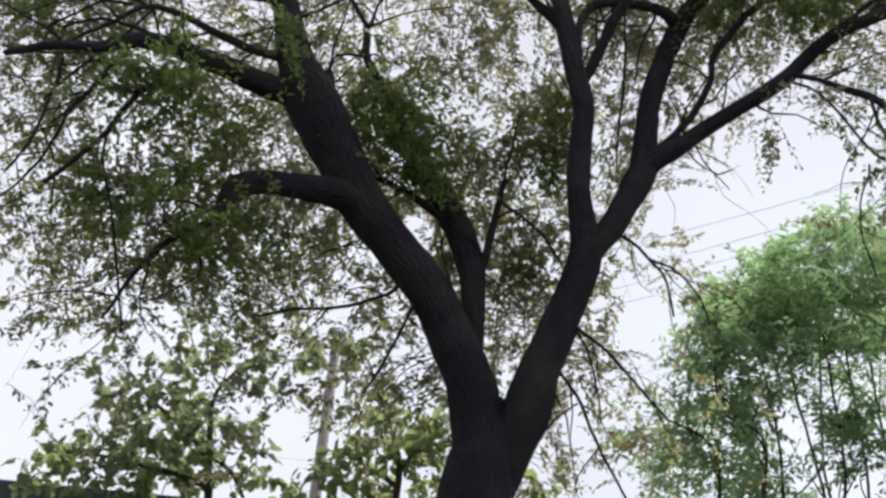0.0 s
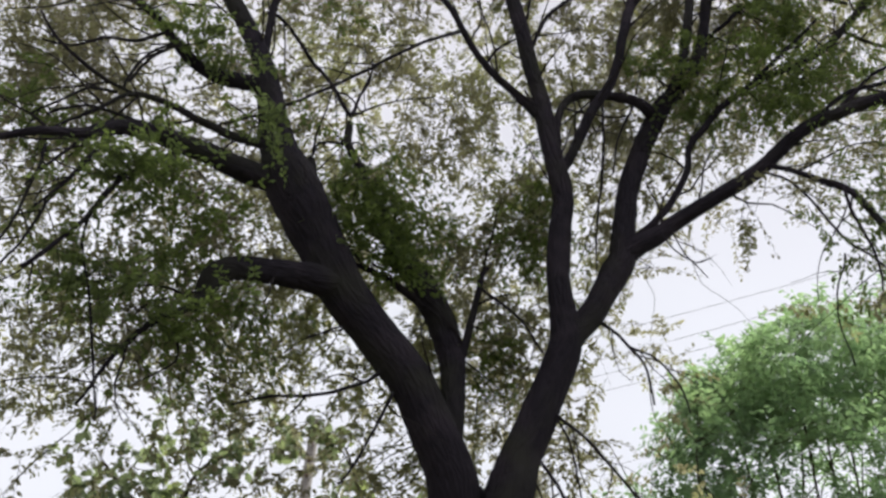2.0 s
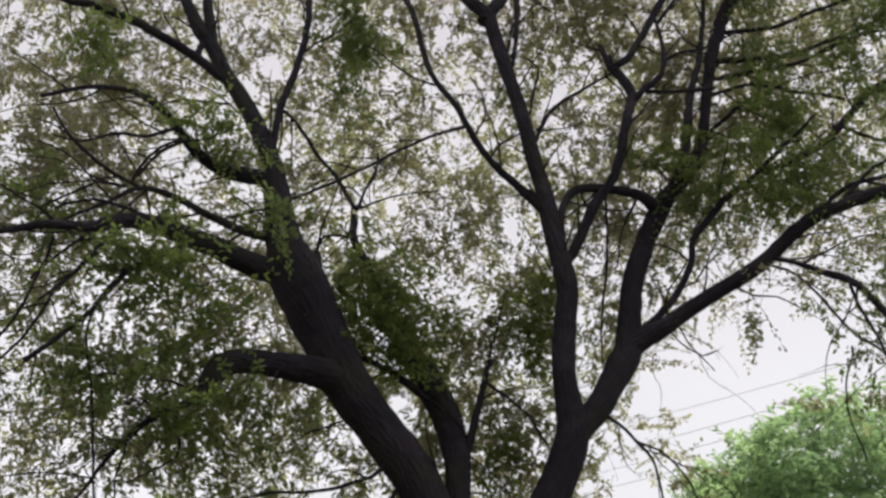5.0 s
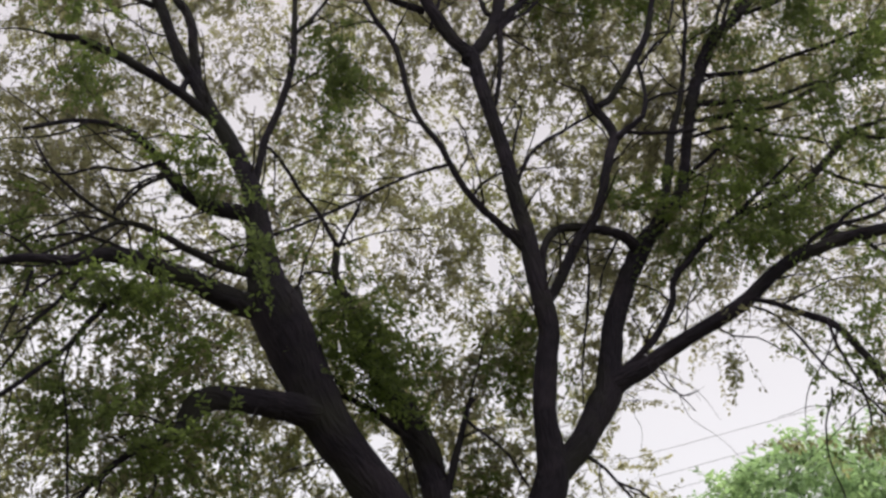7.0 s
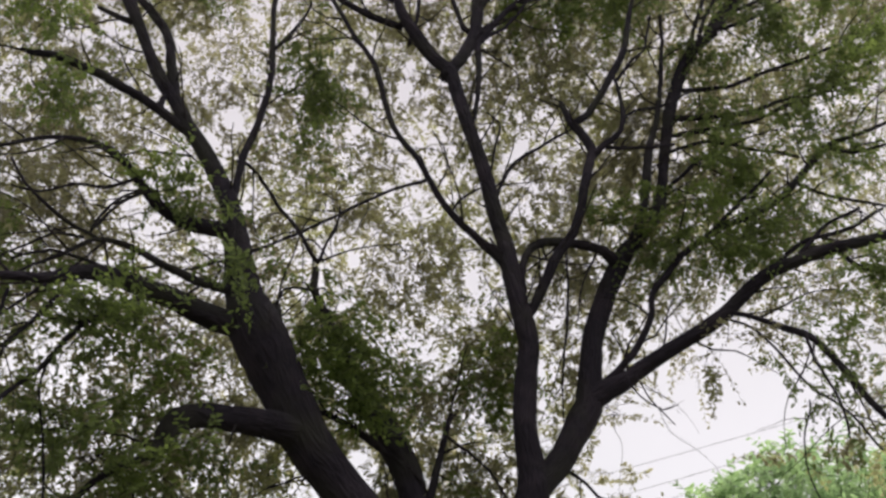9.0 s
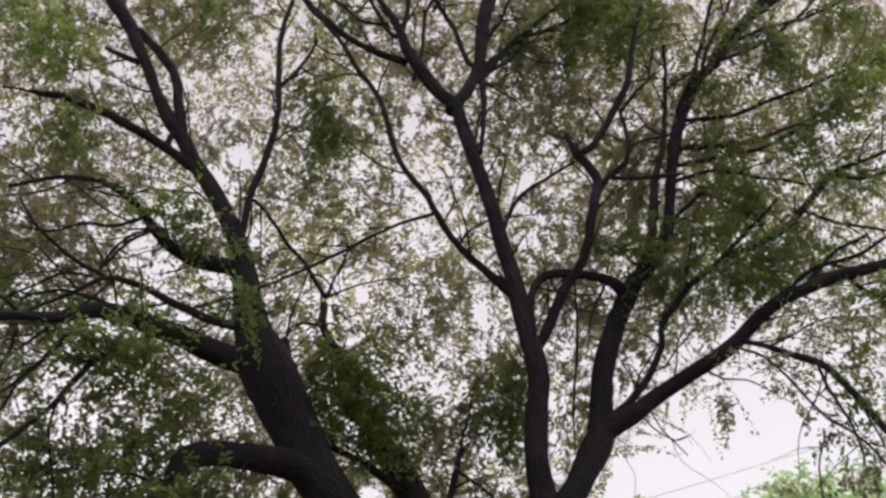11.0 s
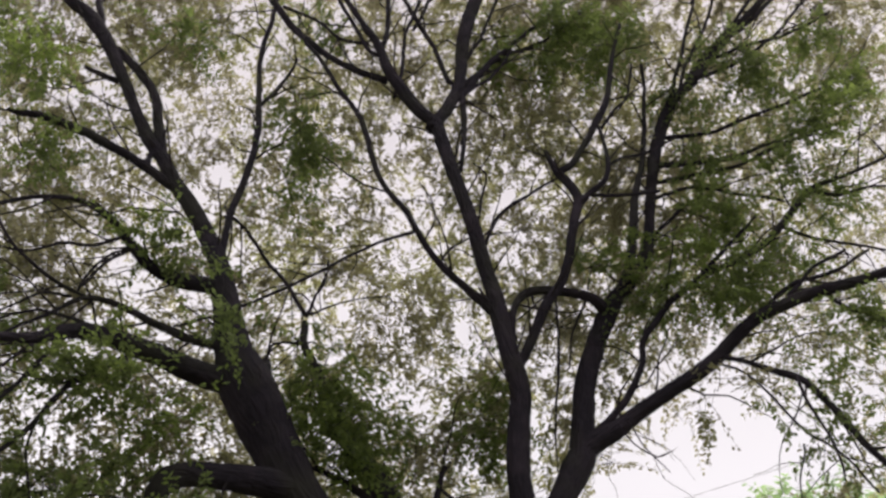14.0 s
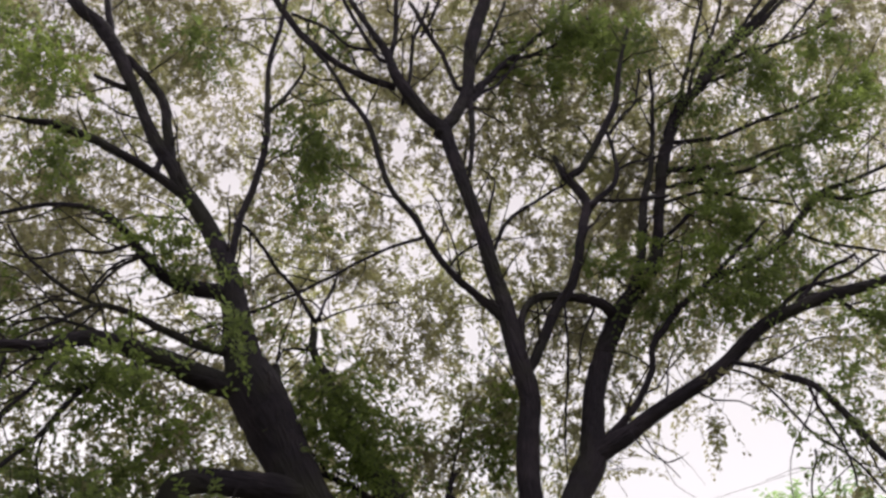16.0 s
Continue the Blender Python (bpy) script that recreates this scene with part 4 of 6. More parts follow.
leafy(limb_left, [(-2.5, 6.1, 6.3, 2.0), (-2.4, 6.3, 6.0, 2.1), (-1.9, 7.0, 6.6, 2.6), (-2.5, 7.5, 7.0, 2.4), (-1.6, 7.3, 7.4, 2.2), (-1.8, 7.8, 7.1, 2.1), (-2.1, 7.6, 7.4, 2.0), (-1.3, 7.3, 6.9, 1.9), (-3.4, 6.7, 6.3, 1.9), (-4.0, 7.0, 6.8, 1.5), (-3.7, 6.8, 6.2, 1.9), (-2.7, 6.1, 5.3, 2.4), (-3.1, 7.4, 6.5, 2.1), (-2.6, 7.0, 6.0, 2.3), (-2.5, 7.5, 6.6, 2.2), (-2.3, 7.2, 6.6, 2.2), (-3.3, 6.7, 5.7, 3.3), (-3.4, 6.2, 5.8, 2.1), (-2.8, 6.6, 5.6, 2.0), (-2.4, 6.7, 5.3, 2.3)])
leafy(limb_left, [(-1.9, 6.6, 5.3, 2.4), (-2.8, 6.1, 4.9, 2.6), (-3.3, 6.4, 5.4, 2.4), (-2.9, 7.1, 5.3, 1.7), (-2.3, 6.2, 5.0, 1.6), (-2.3, 7.0, 5.3, 2.8), (-1.5, 6.8, 4.9, 2.4), (-3.1, 7.4, 5.2, 1.9), (-3.7, 7.5, 5.5, 2.3), (-2.8, 6.8, 4.5, 1.7), (-3.5, 7.3, 4.9, 2.2), (-3.3, 7.2, 4.4, 1.4), (-2.9, 6.7, 4.7, 2.1), (-2.8, 6.2, 4.3, 1.9), (-3.4, 7.2, 4.6, 1.8), (-2.3, 6.4, 4.3, 2.0), (-3.0, 7.3, 4.9, 2.3), (-2.5, 6.4, 4.2, 1.9), (-2.8, 7.5, 5.0, 2.2), (-2.2, 6.4, 4.4, 2.2)])
leafy(limb_left, [(-1.8, 6.3, 4.3, 2.3), (-2.1, 7.0, 4.9, 2.1), (-1.7, 7.2, 4.6, 2.4), (-3.7, 7.3, 4.5, 2.2), (-3.1, 7.6, 4.4, 0.7), (-2.7, 6.9, 4.0, 1.8), (-2.1, 7.5, 4.6, 2.5), (-2.0, 6.1, 3.7, 2.0), (-1.5, 7.0, 4.1, 2.0), (-1.0, 7.0, 4.2, 2.1), (-0.5, 7.2, 4.3, 2.3), (-2.7, 6.4, 3.3, 0.9), (-2.5, 6.8, 3.5, 1.6), (-1.7, 6.1, 3.4, 1.2), (-1.9, 7.6, 4.1, 1.0), (-1.2, 6.9, 3.7, 1.7), (-0.6, 7.0, 4.2, 1.9), (-2.4, 7.1, 3.5, 0.8), (-2.1, 7.1, 3.5, 1.2), (-1.4, 7.3, 3.3, 0.9)])
leafy(limb_left, [(-1.1, 7.2, 3.7, 0.6), (0.3, 7.2, 3.4, 2.0), (0.3, 7.6, 3.2, 2.0)])
leafy(limb_right, [(-4.9, 7.7, 16.2, 1.9), (-4.4, 7.8, 15.6, 1.9), (-3.7, 7.1, 15.5, 1.9), (-3.9, 7.9, 15.3, 1.9), (-4.7, 7.4, 15.9, 1.9), (-4.2, 7.3, 15.7, 1.9), (-3.7, 7.3, 15.0, 1.9), (-3.0, 7.4, 14.9, 2.2), (-3.5, 7.1, 14.4, 2.2), (-2.2, 8.2, 16.2, 2.2), (-3.1, 8.2, 17.6, 2.2), (-1.1, 7.4, 16.3, 2.1), (-1.7, 7.0, 14.5, 2.1), (-2.0, 7.5, 16.8, 2.1), (-0.9, 7.7, 16.2, 2.1), (-0.1, 7.8, 16.0, 2.1), (-0.1, 7.1, 16.3, 2.1), (0.9, 6.9, 14.5, 1.9), (0.3, 7.0, 14.5, 1.9), (-4.5, 7.8, 14.1, 1.7)])
leafy(limb_right, [(-3.8, 7.6, 13.7, 1.9), (-3.9, 7.1, 13.9, 1.9), (-3.6, 7.7, 14.9, 1.9), (-3.2, 7.5, 13.2, 1.9), (-3.8, 7.4, 13.9, 1.9), (-3.8, 7.2, 12.7, 1.9), (-3.3, 6.8, 13.2, 1.9), (-3.1, 8.1, 14.3, 2.0), (-2.6, 7.1, 14.1, 2.0), (-3.5, 8.1, 15.0, 2.0), (-2.4, 7.5, 13.6, 2.0), (-1.4, 7.3, 14.1, 2.1), (-0.8, 7.6, 13.9, 2.1), (-1.0, 7.9, 15.6, 2.1), (-0.4, 7.4, 13.8, 2.1), (-0.1, 7.8, 15.8, 2.1), (-0.8, 7.8, 15.7, 2.1), (0.0, 7.9, 14.8, 2.1), (0.3, 7.0, 13.1, 2.1), (0.5, 7.0, 13.5, 2.1)])
leafy(limb_right, [(0.2, 8.1, 15.4, 2.1), (1.7, 7.0, 13.5, 2.1), (-3.4, 7.9, 13.8, 2.1), (-3.2, 7.9, 12.5, 2.5), (-3.2, 7.4, 12.5, 2.1), (-3.2, 6.6, 11.8, 2.1), (-3.2, 7.1, 12.4, 2.1), (-3.6, 7.7, 13.0, 2.1), (-3.1, 7.1, 11.5, 2.5), (-2.8, 7.3, 12.8, 2.2), (-2.7, 7.5, 12.0, 2.7), (-2.2, 7.3, 12.2, 2.4), (-3.5, 8.0, 14.0, 2.2), (-2.2, 7.3, 12.3, 2.2), (-0.7, 7.7, 12.6, 2.1), (-0.7, 7.6, 13.9, 2.1), (-1.1, 7.7, 13.7, 2.1), (-1.3, 8.2, 13.6, 2.1), (-0.3, 6.9, 12.2, 2.1), (-0.1, 7.9, 14.4, 2.1)])
leafy(limb_right, [(0.0, 7.9, 13.1, 2.1), (-0.7, 8.2, 14.7, 2.1), (-0.7, 7.8, 13.2, 2.1), (-0.5, 7.4, 12.2, 2.0), (0.8, 8.0, 14.5, 1.9), (0.2, 7.1, 11.9, 1.9), (1.0, 7.6, 12.9, 1.9), (0.3, 7.0, 12.9, 1.9), (0.5, 7.8, 13.4, 1.9), (0.2, 7.5, 13.2, 1.9), (0.7, 6.9, 12.2, 1.9), (0.6, 7.8, 14.2, 1.9), (1.3, 7.6, 12.8, 2.3), (1.2, 8.0, 14.5, 2.1), (1.8, 7.4, 12.9, 2.2), (1.5, 7.4, 13.1, 2.1), (1.8, 7.4, 13.5, 2.1), (1.6, 8.0, 13.6, 2.1), (1.4, 7.4, 13.5, 2.1), (1.9, 7.7, 13.2, 1.9)])
leafy(limb_right, [(2.1, 7.2, 12.4, 2.1), (2.2, 7.3, 12.9, 2.1), (-3.1, 7.3, 11.7, 2.5), (-2.8, 7.2, 10.5, 2.5), (-2.9, 7.3, 11.2, 2.5), (-2.8, 7.1, 11.4, 2.5), (-3.0, 8.1, 12.8, 2.6), (-2.7, 7.4, 10.8, 2.6), (-2.2, 7.0, 11.0, 2.7), (-2.4, 7.5, 11.1, 2.7), (-1.9, 7.1, 11.1, 2.4), (-0.7, 7.2, 11.6, 2.1), (-0.8, 7.3, 11.2, 2.2), (-1.1, 7.2, 11.2, 2.3), (-0.1, 7.2, 11.7, 2.1), (-0.6, 7.8, 12.0, 2.1), (0.2, 7.8, 11.9, 2.2), (-0.4, 8.2, 12.3, 2.1), (-0.5, 7.5, 12.4, 2.0), (0.3, 8.0, 12.2, 2.0)])
leafy(limb_right, [(1.0, 7.6, 12.4, 2.0), (0.3, 8.3, 13.6, 2.0), (1.0, 8.1, 12.2, 2.0), (0.5, 6.9, 11.0, 2.0), (0.4, 7.1, 11.8, 1.9), (0.3, 7.9, 12.4, 2.0), (0.8, 7.8, 12.6, 2.0), (1.6, 8.0, 12.2, 2.2), (1.3, 7.2, 12.2, 2.3), (1.2, 8.3, 12.9, 2.2), (1.7, 7.1, 11.8, 2.2), (1.0, 7.9, 13.2, 2.2), (1.5, 8.0, 12.7, 2.2), (1.9, 8.3, 12.7, 2.3), (1.3, 7.9, 12.7, 2.3), (1.7, 7.8, 12.4, 2.2), (1.1, 7.2, 11.1, 2.1), (2.0, 8.2, 13.0, 2.3), (1.0, 7.0, 11.6, 2.2), (2.2, 7.5, 12.3, 2.3)])
leafy(limb_right, [(1.9, 7.7, 13.0, 2.2), (1.9, 7.9, 12.7, 2.2), (2.2, 7.4, 12.8, 2.2), (2.4, 7.4, 11.9, 2.3), (2.3, 7.6, 11.9, 2.3), (2.1, 7.4, 11.5, 2.2), (2.3, 7.4, 12.4, 2.3), (-2.9, 8.0, 10.5, 2.5), (-2.6, 8.2, 11.0, 2.4), (-2.3, 7.4, 10.8, 2.5), (-2.6, 7.2, 10.3, 2.5), (-2.0, 7.6, 10.8, 2.5), (-0.8, 7.1, 9.7, 2.4), (-0.5, 7.0, 10.4, 2.2), (-0.6, 7.7, 10.8, 2.3), (-0.7, 6.9, 10.4, 2.2), (-0.5, 7.7, 10.6, 2.1), (0.2, 8.0, 12.0, 1.9), (0.1, 7.1, 9.8, 2.0), (-0.2, 7.4, 10.8, 2.1)])
leafy(limb_right, [(-0.5, 7.9, 11.5, 2.1), (0.2, 7.4, 10.7, 2.0), (-0.1, 6.9, 10.6, 2.0), (-0.3, 7.3, 9.9, 2.1), (0.0, 7.3, 10.8, 2.1), (0.4, 7.0, 10.7, 2.0), (1.0, 7.3, 10.7, 1.9), (0.6, 7.9, 11.0, 2.0), (1.0, 7.7, 10.7, 1.9), (0.7, 8.1, 11.8, 1.9), (0.3, 7.9, 11.3, 1.9), (0.8, 7.2, 10.8, 2.0), (0.3, 7.7, 10.7, 2.1), (0.4, 7.7, 11.3, 2.0), (0.8, 7.5, 10.6, 1.8), (0.3, 8.1, 12.1, 1.9), (1.7, 7.3, 10.8, 2.1), (1.0, 7.6, 10.5, 1.8), (1.0, 7.1, 10.9, 2.0), (1.4, 7.7, 11.0, 2.0)])
leafy(limb_right, [(1.0, 7.4, 10.8, 1.8), (1.6, 8.1, 12.3, 2.0), (1.3, 7.8, 11.5, 1.9), (1.5, 7.0, 9.9, 2.1), (1.1, 7.1, 10.4, 1.9), (1.3, 7.9, 10.9, 1.9), (1.7, 8.1, 11.4, 2.0), (1.8, 7.4, 11.3, 2.1), (1.7, 8.2, 12.1, 2.0), (2.0, 8.5, 12.8, 2.2), (2.2, 8.3, 12.2, 2.3), (1.9, 8.2, 12.0, 2.2), (1.9, 8.1, 11.3, 2.2), (1.9, 8.0, 11.4, 2.2), (-0.5, 7.7, 10.4, 2.4), (-0.7, 8.2, 10.1, 2.0), (-0.8, 7.0, 9.4, 2.3), (-0.8, 8.2, 10.5, 2.2), (-0.4, 7.3, 9.4, 2.1), (0.0, 6.9, 9.5, 1.8)])
leafy(limb_right, [(-0.2, 8.1, 10.0, 1.7), (0.8, 7.6, 10.4, 1.8), (0.4, 7.1, 9.0, 1.9), (0.3, 7.1, 9.6, 1.9), (1.1, 8.1, 10.3, 1.8), (0.6, 7.4, 9.8, 2.0), (0.7, 8.1, 10.3, 1.9), (0.9, 7.6, 9.5, 1.8), (1.4, 7.1, 9.8, 2.1), (1.1, 7.4, 9.5, 1.8), (1.1, 7.9, 10.7, 1.9), (1.2, 6.9, 9.8, 2.0), (1.1, 7.1, 9.5, 1.9), (1.9, 8.4, 11.4, 2.3), (-0.4, 7.4, 9.1, 1.7), (-0.3, 8.0, 9.0, 1.8), (0.0, 7.6, 9.4, 2.2), (0.4, 7.9, 8.9, 2.1), (0.6, 7.4, 8.5, 2.0), (0.8, 7.9, 9.9, 2.0)])
leafy(limb_right, [(1.0, 7.7, 9.5, 1.7), (0.4, 8.3, 9.3, 1.8), (0.9, 7.4, 8.0, 1.6), (0.4, 7.6, 8.6, 1.9), (0.7, 8.0, 8.7, 1.8), (0.9, 7.5, 8.6, 1.8), (1.0, 7.2, 7.7, 1.7), (1.0, 7.2, 8.3, 1.9), (1.2, 7.0, 8.0, 2.0), (0.8, 7.0, 7.4, 1.8), (0.4, 6.9, 6.3, 1.9), (0.7, 7.6, 6.6, 2.0), (0.8, 7.3, 6.1, 2.1), (0.6, 7.1, 6.1, 2.0), (0.9, 7.2, 5.2, 3.0), (0.8, 7.2, 4.9, 2.8), (1.0, 7.1, 5.3, 2.5), (0.8, 7.0, 3.9, 2.3), (1.0, 7.0, 4.1, 2.2), (1.2, 7.4, 4.3, 1.7)])
leafy(limb_right, [(1.4, 7.2, 4.0, 0.9), (1.2, 8.3, 3.8, 1.3), (0.6, 7.1, 3.7, 1.3), (1.5, 8.2, 4.0, 1.1), (0.7, 7.9, 3.2, 1.3), (0.6, 7.3, 3.3, 1.3), (1.2, 7.9, 3.5, 1.8), (1.5, 7.4, 3.6, 1.7), (1.5, 7.0, 3.5, 1.5)])
leafy(limb_outer, [(0.0, 8.1, 17.6, 1.9), (0.9, 7.8, 18.0, 1.9), (0.4, 7.2, 16.3, 1.9), (1.3, 7.9, 17.4, 1.9), (1.7, 7.2, 15.4, 1.9), (2.0, 7.5, 17.1, 1.9), (1.4, 8.1, 16.9, 1.9), (0.9, 7.3, 16.9, 1.9), (2.3, 7.3, 17.1, 2.0), (2.9, 8.2, 17.3, 2.0), (2.3, 8.4, 17.6, 2.0), (3.0, 7.2, 17.1, 2.0), (2.2, 8.1, 18.0, 2.0), (3.8, 8.5, 19.2, 2.3), (4.5, 8.3, 18.9, 2.3), (3.8, 7.5, 18.0, 2.3), (5.9, 8.4, 20.3, 2.3), (4.1, 7.8, 16.7, 2.3), (4.9, 7.5, 16.2, 2.3), (6.7, 7.9, 19.4, 2.2)])
leafy(limb_outer, [(5.6, 8.4, 18.3, 2.2), (5.9, 7.6, 16.9, 2.2), (0.4, 8.3, 16.7, 2.1), (1.0, 7.9, 15.2, 2.1), (0.9, 8.0, 16.2, 2.1), (1.5, 7.0, 14.8, 2.1), (1.2, 8.3, 15.5, 2.1), (1.0, 7.5, 15.3, 2.1), (2.0, 8.0, 16.4, 2.1), (1.6, 8.1, 15.3, 2.1), (3.1, 8.2, 15.8, 1.9), (2.0, 7.3, 15.0, 1.9), (2.2, 7.7, 14.7, 1.9), (2.6, 8.2, 16.4, 1.9), (2.9, 7.4, 15.7, 1.9), (2.6, 7.9, 14.9, 1.9), (2.9, 8.4, 17.5, 1.9), (3.9, 8.6, 18.0, 1.8), (3.7, 8.1, 15.3, 1.8), (3.0, 7.8, 15.4, 1.8)])
leafy(limb_outer, [(4.4, 8.6, 17.5, 1.8), (3.6, 7.9, 16.0, 1.8), (4.6, 8.2, 15.8, 1.8), (4.3, 8.5, 17.0, 1.8), (4.7, 7.3, 15.8, 1.8), (5.0, 7.9, 16.0, 1.8), (4.5, 7.9, 17.0, 1.8), (5.5, 8.0, 15.8, 2.2), (5.9, 7.9, 17.4, 2.2), (6.6, 8.5, 17.3, 2.2), (5.5, 8.2, 17.8, 2.2), (7.8, 8.6, 17.5, 2.2), (7.1, 8.6, 18.7, 2.2), (5.9, 7.5, 15.3, 2.2), (6.4, 7.5, 16.0, 2.2), (6.6, 7.3, 14.7, 2.2), (8.9, 8.2, 18.4, 2.2), (7.7, 8.2, 18.1, 2.2), (8.1, 7.9, 16.2, 2.2), (1.7, 8.0, 14.9, 2.1)])
leafy(limb_outer, [(1.4, 8.1, 15.1, 2.1), (2.9, 8.4, 14.5, 2.1), (2.1, 8.5, 15.3, 1.9), (2.6, 8.0, 15.1, 1.9), (2.3, 8.5, 14.5, 2.1), (2.7, 7.7, 14.2, 1.9), (3.0, 8.2, 15.5, 1.9), (2.3, 8.1, 14.5, 1.9), (2.2, 7.7, 14.5, 1.9), (2.3, 7.3, 13.4, 1.9), (2.8, 7.5, 13.9, 2.0), (3.9, 8.3, 14.2, 2.4), (4.2, 8.4, 16.2, 2.0), (3.1, 8.0, 13.7, 2.3), (3.6, 8.2, 14.6, 2.0), (3.3, 7.2, 13.6, 2.0), (2.8, 7.8, 13.7, 2.2), (3.6, 7.6, 13.4, 2.3), (4.7, 8.0, 14.0, 2.4), (5.0, 8.1, 15.7, 2.0)])
leafy(limb_outer, [(4.3, 7.7, 14.2, 2.0), (4.2, 8.3, 15.6, 2.0), (3.8, 7.3, 12.8, 2.4), (4.3, 7.7, 13.7, 2.3), (5.4, 8.1, 14.7, 1.9), (5.7, 7.5, 14.7, 1.9), (5.2, 8.5, 15.8, 1.9), (5.4, 7.5, 13.6, 2.2), (5.0, 7.4, 14.4, 1.9), (5.8, 8.1, 15.1, 1.9), (5.2, 8.3, 15.0, 1.9), (7.5, 8.5, 16.8, 1.9), (5.6, 7.9, 14.1, 2.3), (5.8, 7.4, 14.4, 1.9), (6.3, 8.1, 14.4, 2.3), (6.6, 7.9, 14.9, 1.9), (6.1, 8.3, 15.3, 1.9), (5.6, 7.4, 14.6, 1.9), (7.0, 7.3, 13.8, 1.9), (6.8, 8.2, 14.6, 2.3)])
leafy(limb_outer, [(7.4, 8.3, 16.3, 1.9), (7.1, 7.6, 14.8, 1.9), (7.4, 7.4, 14.9, 1.9), (6.6, 7.4, 13.4, 1.9), (6.5, 7.2, 13.7, 1.9), (2.2, 8.5, 12.9, 2.2), (2.5, 7.3, 12.5, 2.3), (2.6, 7.6, 12.0, 2.3), (2.6, 7.4, 12.2, 2.3), (2.8, 8.5, 14.5, 2.2), (2.4, 8.6, 13.4, 2.3), (2.3, 8.4, 14.0, 2.3), (3.3, 8.5, 13.3, 2.3), (3.5, 7.7, 13.2, 2.4), (3.0, 7.5, 12.6, 2.4), (3.3, 7.2, 11.5, 2.3), (2.6, 7.6, 12.0, 2.3), (3.0, 8.3, 13.4, 2.3), (3.5, 8.0, 13.0, 2.4), (3.5, 7.7, 12.3, 2.2)])
leafy(limb_outer, [(4.1, 7.4, 12.8, 2.4), (3.9, 8.3, 14.3, 2.2), (4.4, 7.7, 12.4, 2.2), (3.8, 7.4, 12.3, 2.3), (3.8, 7.5, 11.8, 2.1), (4.5, 7.6, 12.1, 2.2), (5.5, 7.9, 13.8, 2.4), (5.2, 7.8, 12.5, 2.2), (4.5, 7.6, 13.3, 2.4), (5.0, 8.5, 14.0, 2.4), (4.8, 7.5, 12.4, 2.4), (5.0, 7.6, 13.3, 2.4), (6.0, 8.0, 13.9, 2.4), (6.2, 7.9, 12.9, 2.3), (5.8, 8.4, 13.4, 2.2), (7.0, 8.5, 14.7, 2.2), (5.9, 8.1, 13.2, 2.3), (6.3, 8.6, 15.1, 2.4), (5.2, 7.4, 12.4, 2.4), (6.3, 7.3, 13.0, 1.9)])
leafy(limb_outer, [(7.6, 8.3, 14.0, 1.9), (6.8, 8.6, 13.9, 2.3), (6.9, 8.2, 13.3, 1.9), (7.7, 8.2, 14.8, 1.9), (6.6, 7.4, 12.6, 1.9), (6.9, 7.8, 13.5, 1.9), (2.0, 7.3, 10.5, 2.3), (2.7, 8.3, 12.7, 2.3), (2.4, 7.7, 10.9, 2.3), (2.4, 8.2, 12.6, 2.2), (2.5, 8.1, 11.7, 2.3), (3.2, 7.6, 11.7, 2.2), (2.9, 8.0, 11.4, 2.1), (3.2, 7.4, 10.9, 2.0), (2.7, 7.2, 11.0, 2.1), (2.6, 7.7, 11.4, 2.2), (3.2, 7.8, 11.1, 2.0), (2.9, 8.4, 12.9, 2.3), (2.9, 7.4, 10.8, 2.1), (3.5, 7.4, 10.7, 1.7)])
leafy(limb_outer, [(4.5, 8.1, 12.6, 2.1), (3.7, 7.5, 11.6, 2.0), (4.5, 8.6, 12.4, 1.9), (3.3, 7.3, 11.2, 2.0), (4.5, 8.2, 12.3, 2.0), (3.3, 7.4, 10.6, 1.7), (4.5, 7.6, 11.2, 2.0), (5.3, 8.6, 13.5, 2.2), (4.0, 7.3, 11.1, 2.0), (5.4, 8.1, 12.5, 2.2), (4.1, 7.5, 10.9, 1.9), (5.1, 8.0, 11.8, 2.1), (5.2, 7.8, 12.2, 2.2), (6.1, 7.9, 12.3, 2.2), (6.0, 8.3, 12.1, 2.1), (6.3, 8.6, 13.5, 2.2), (5.5, 8.5, 12.2, 2.1), (5.9, 8.5, 12.6, 2.1), (6.6, 8.3, 13.3, 2.1), (6.6, 7.7, 11.5, 1.9)])
leafy(limb_outer, [(6.8, 7.5, 12.3, 1.9), (6.5, 8.3, 12.1, 1.9), (6.9, 8.2, 12.9, 1.9), (6.2, 7.8, 12.0, 1.9), (1.6, 7.8, 9.9, 1.9), (1.6, 7.1, 9.8, 2.2), (1.8, 8.0, 10.2, 2.1), (1.6, 7.7, 10.1, 2.1), (2.3, 7.4, 9.9, 2.3), (1.7, 7.7, 9.8, 2.2), (2.3, 8.0, 10.9, 2.4), (1.9, 7.4, 9.8, 2.3), (2.6, 8.0, 11.2, 2.3), (2.1, 7.5, 9.7, 2.3), (2.5, 7.6, 10.3, 2.2), (3.1, 7.7, 10.0, 2.0), (3.5, 8.5, 11.8, 2.0), (2.6, 8.1, 10.3, 2.2), (3.2, 8.3, 11.0, 2.1), (2.6, 7.3, 9.5, 2.1)])
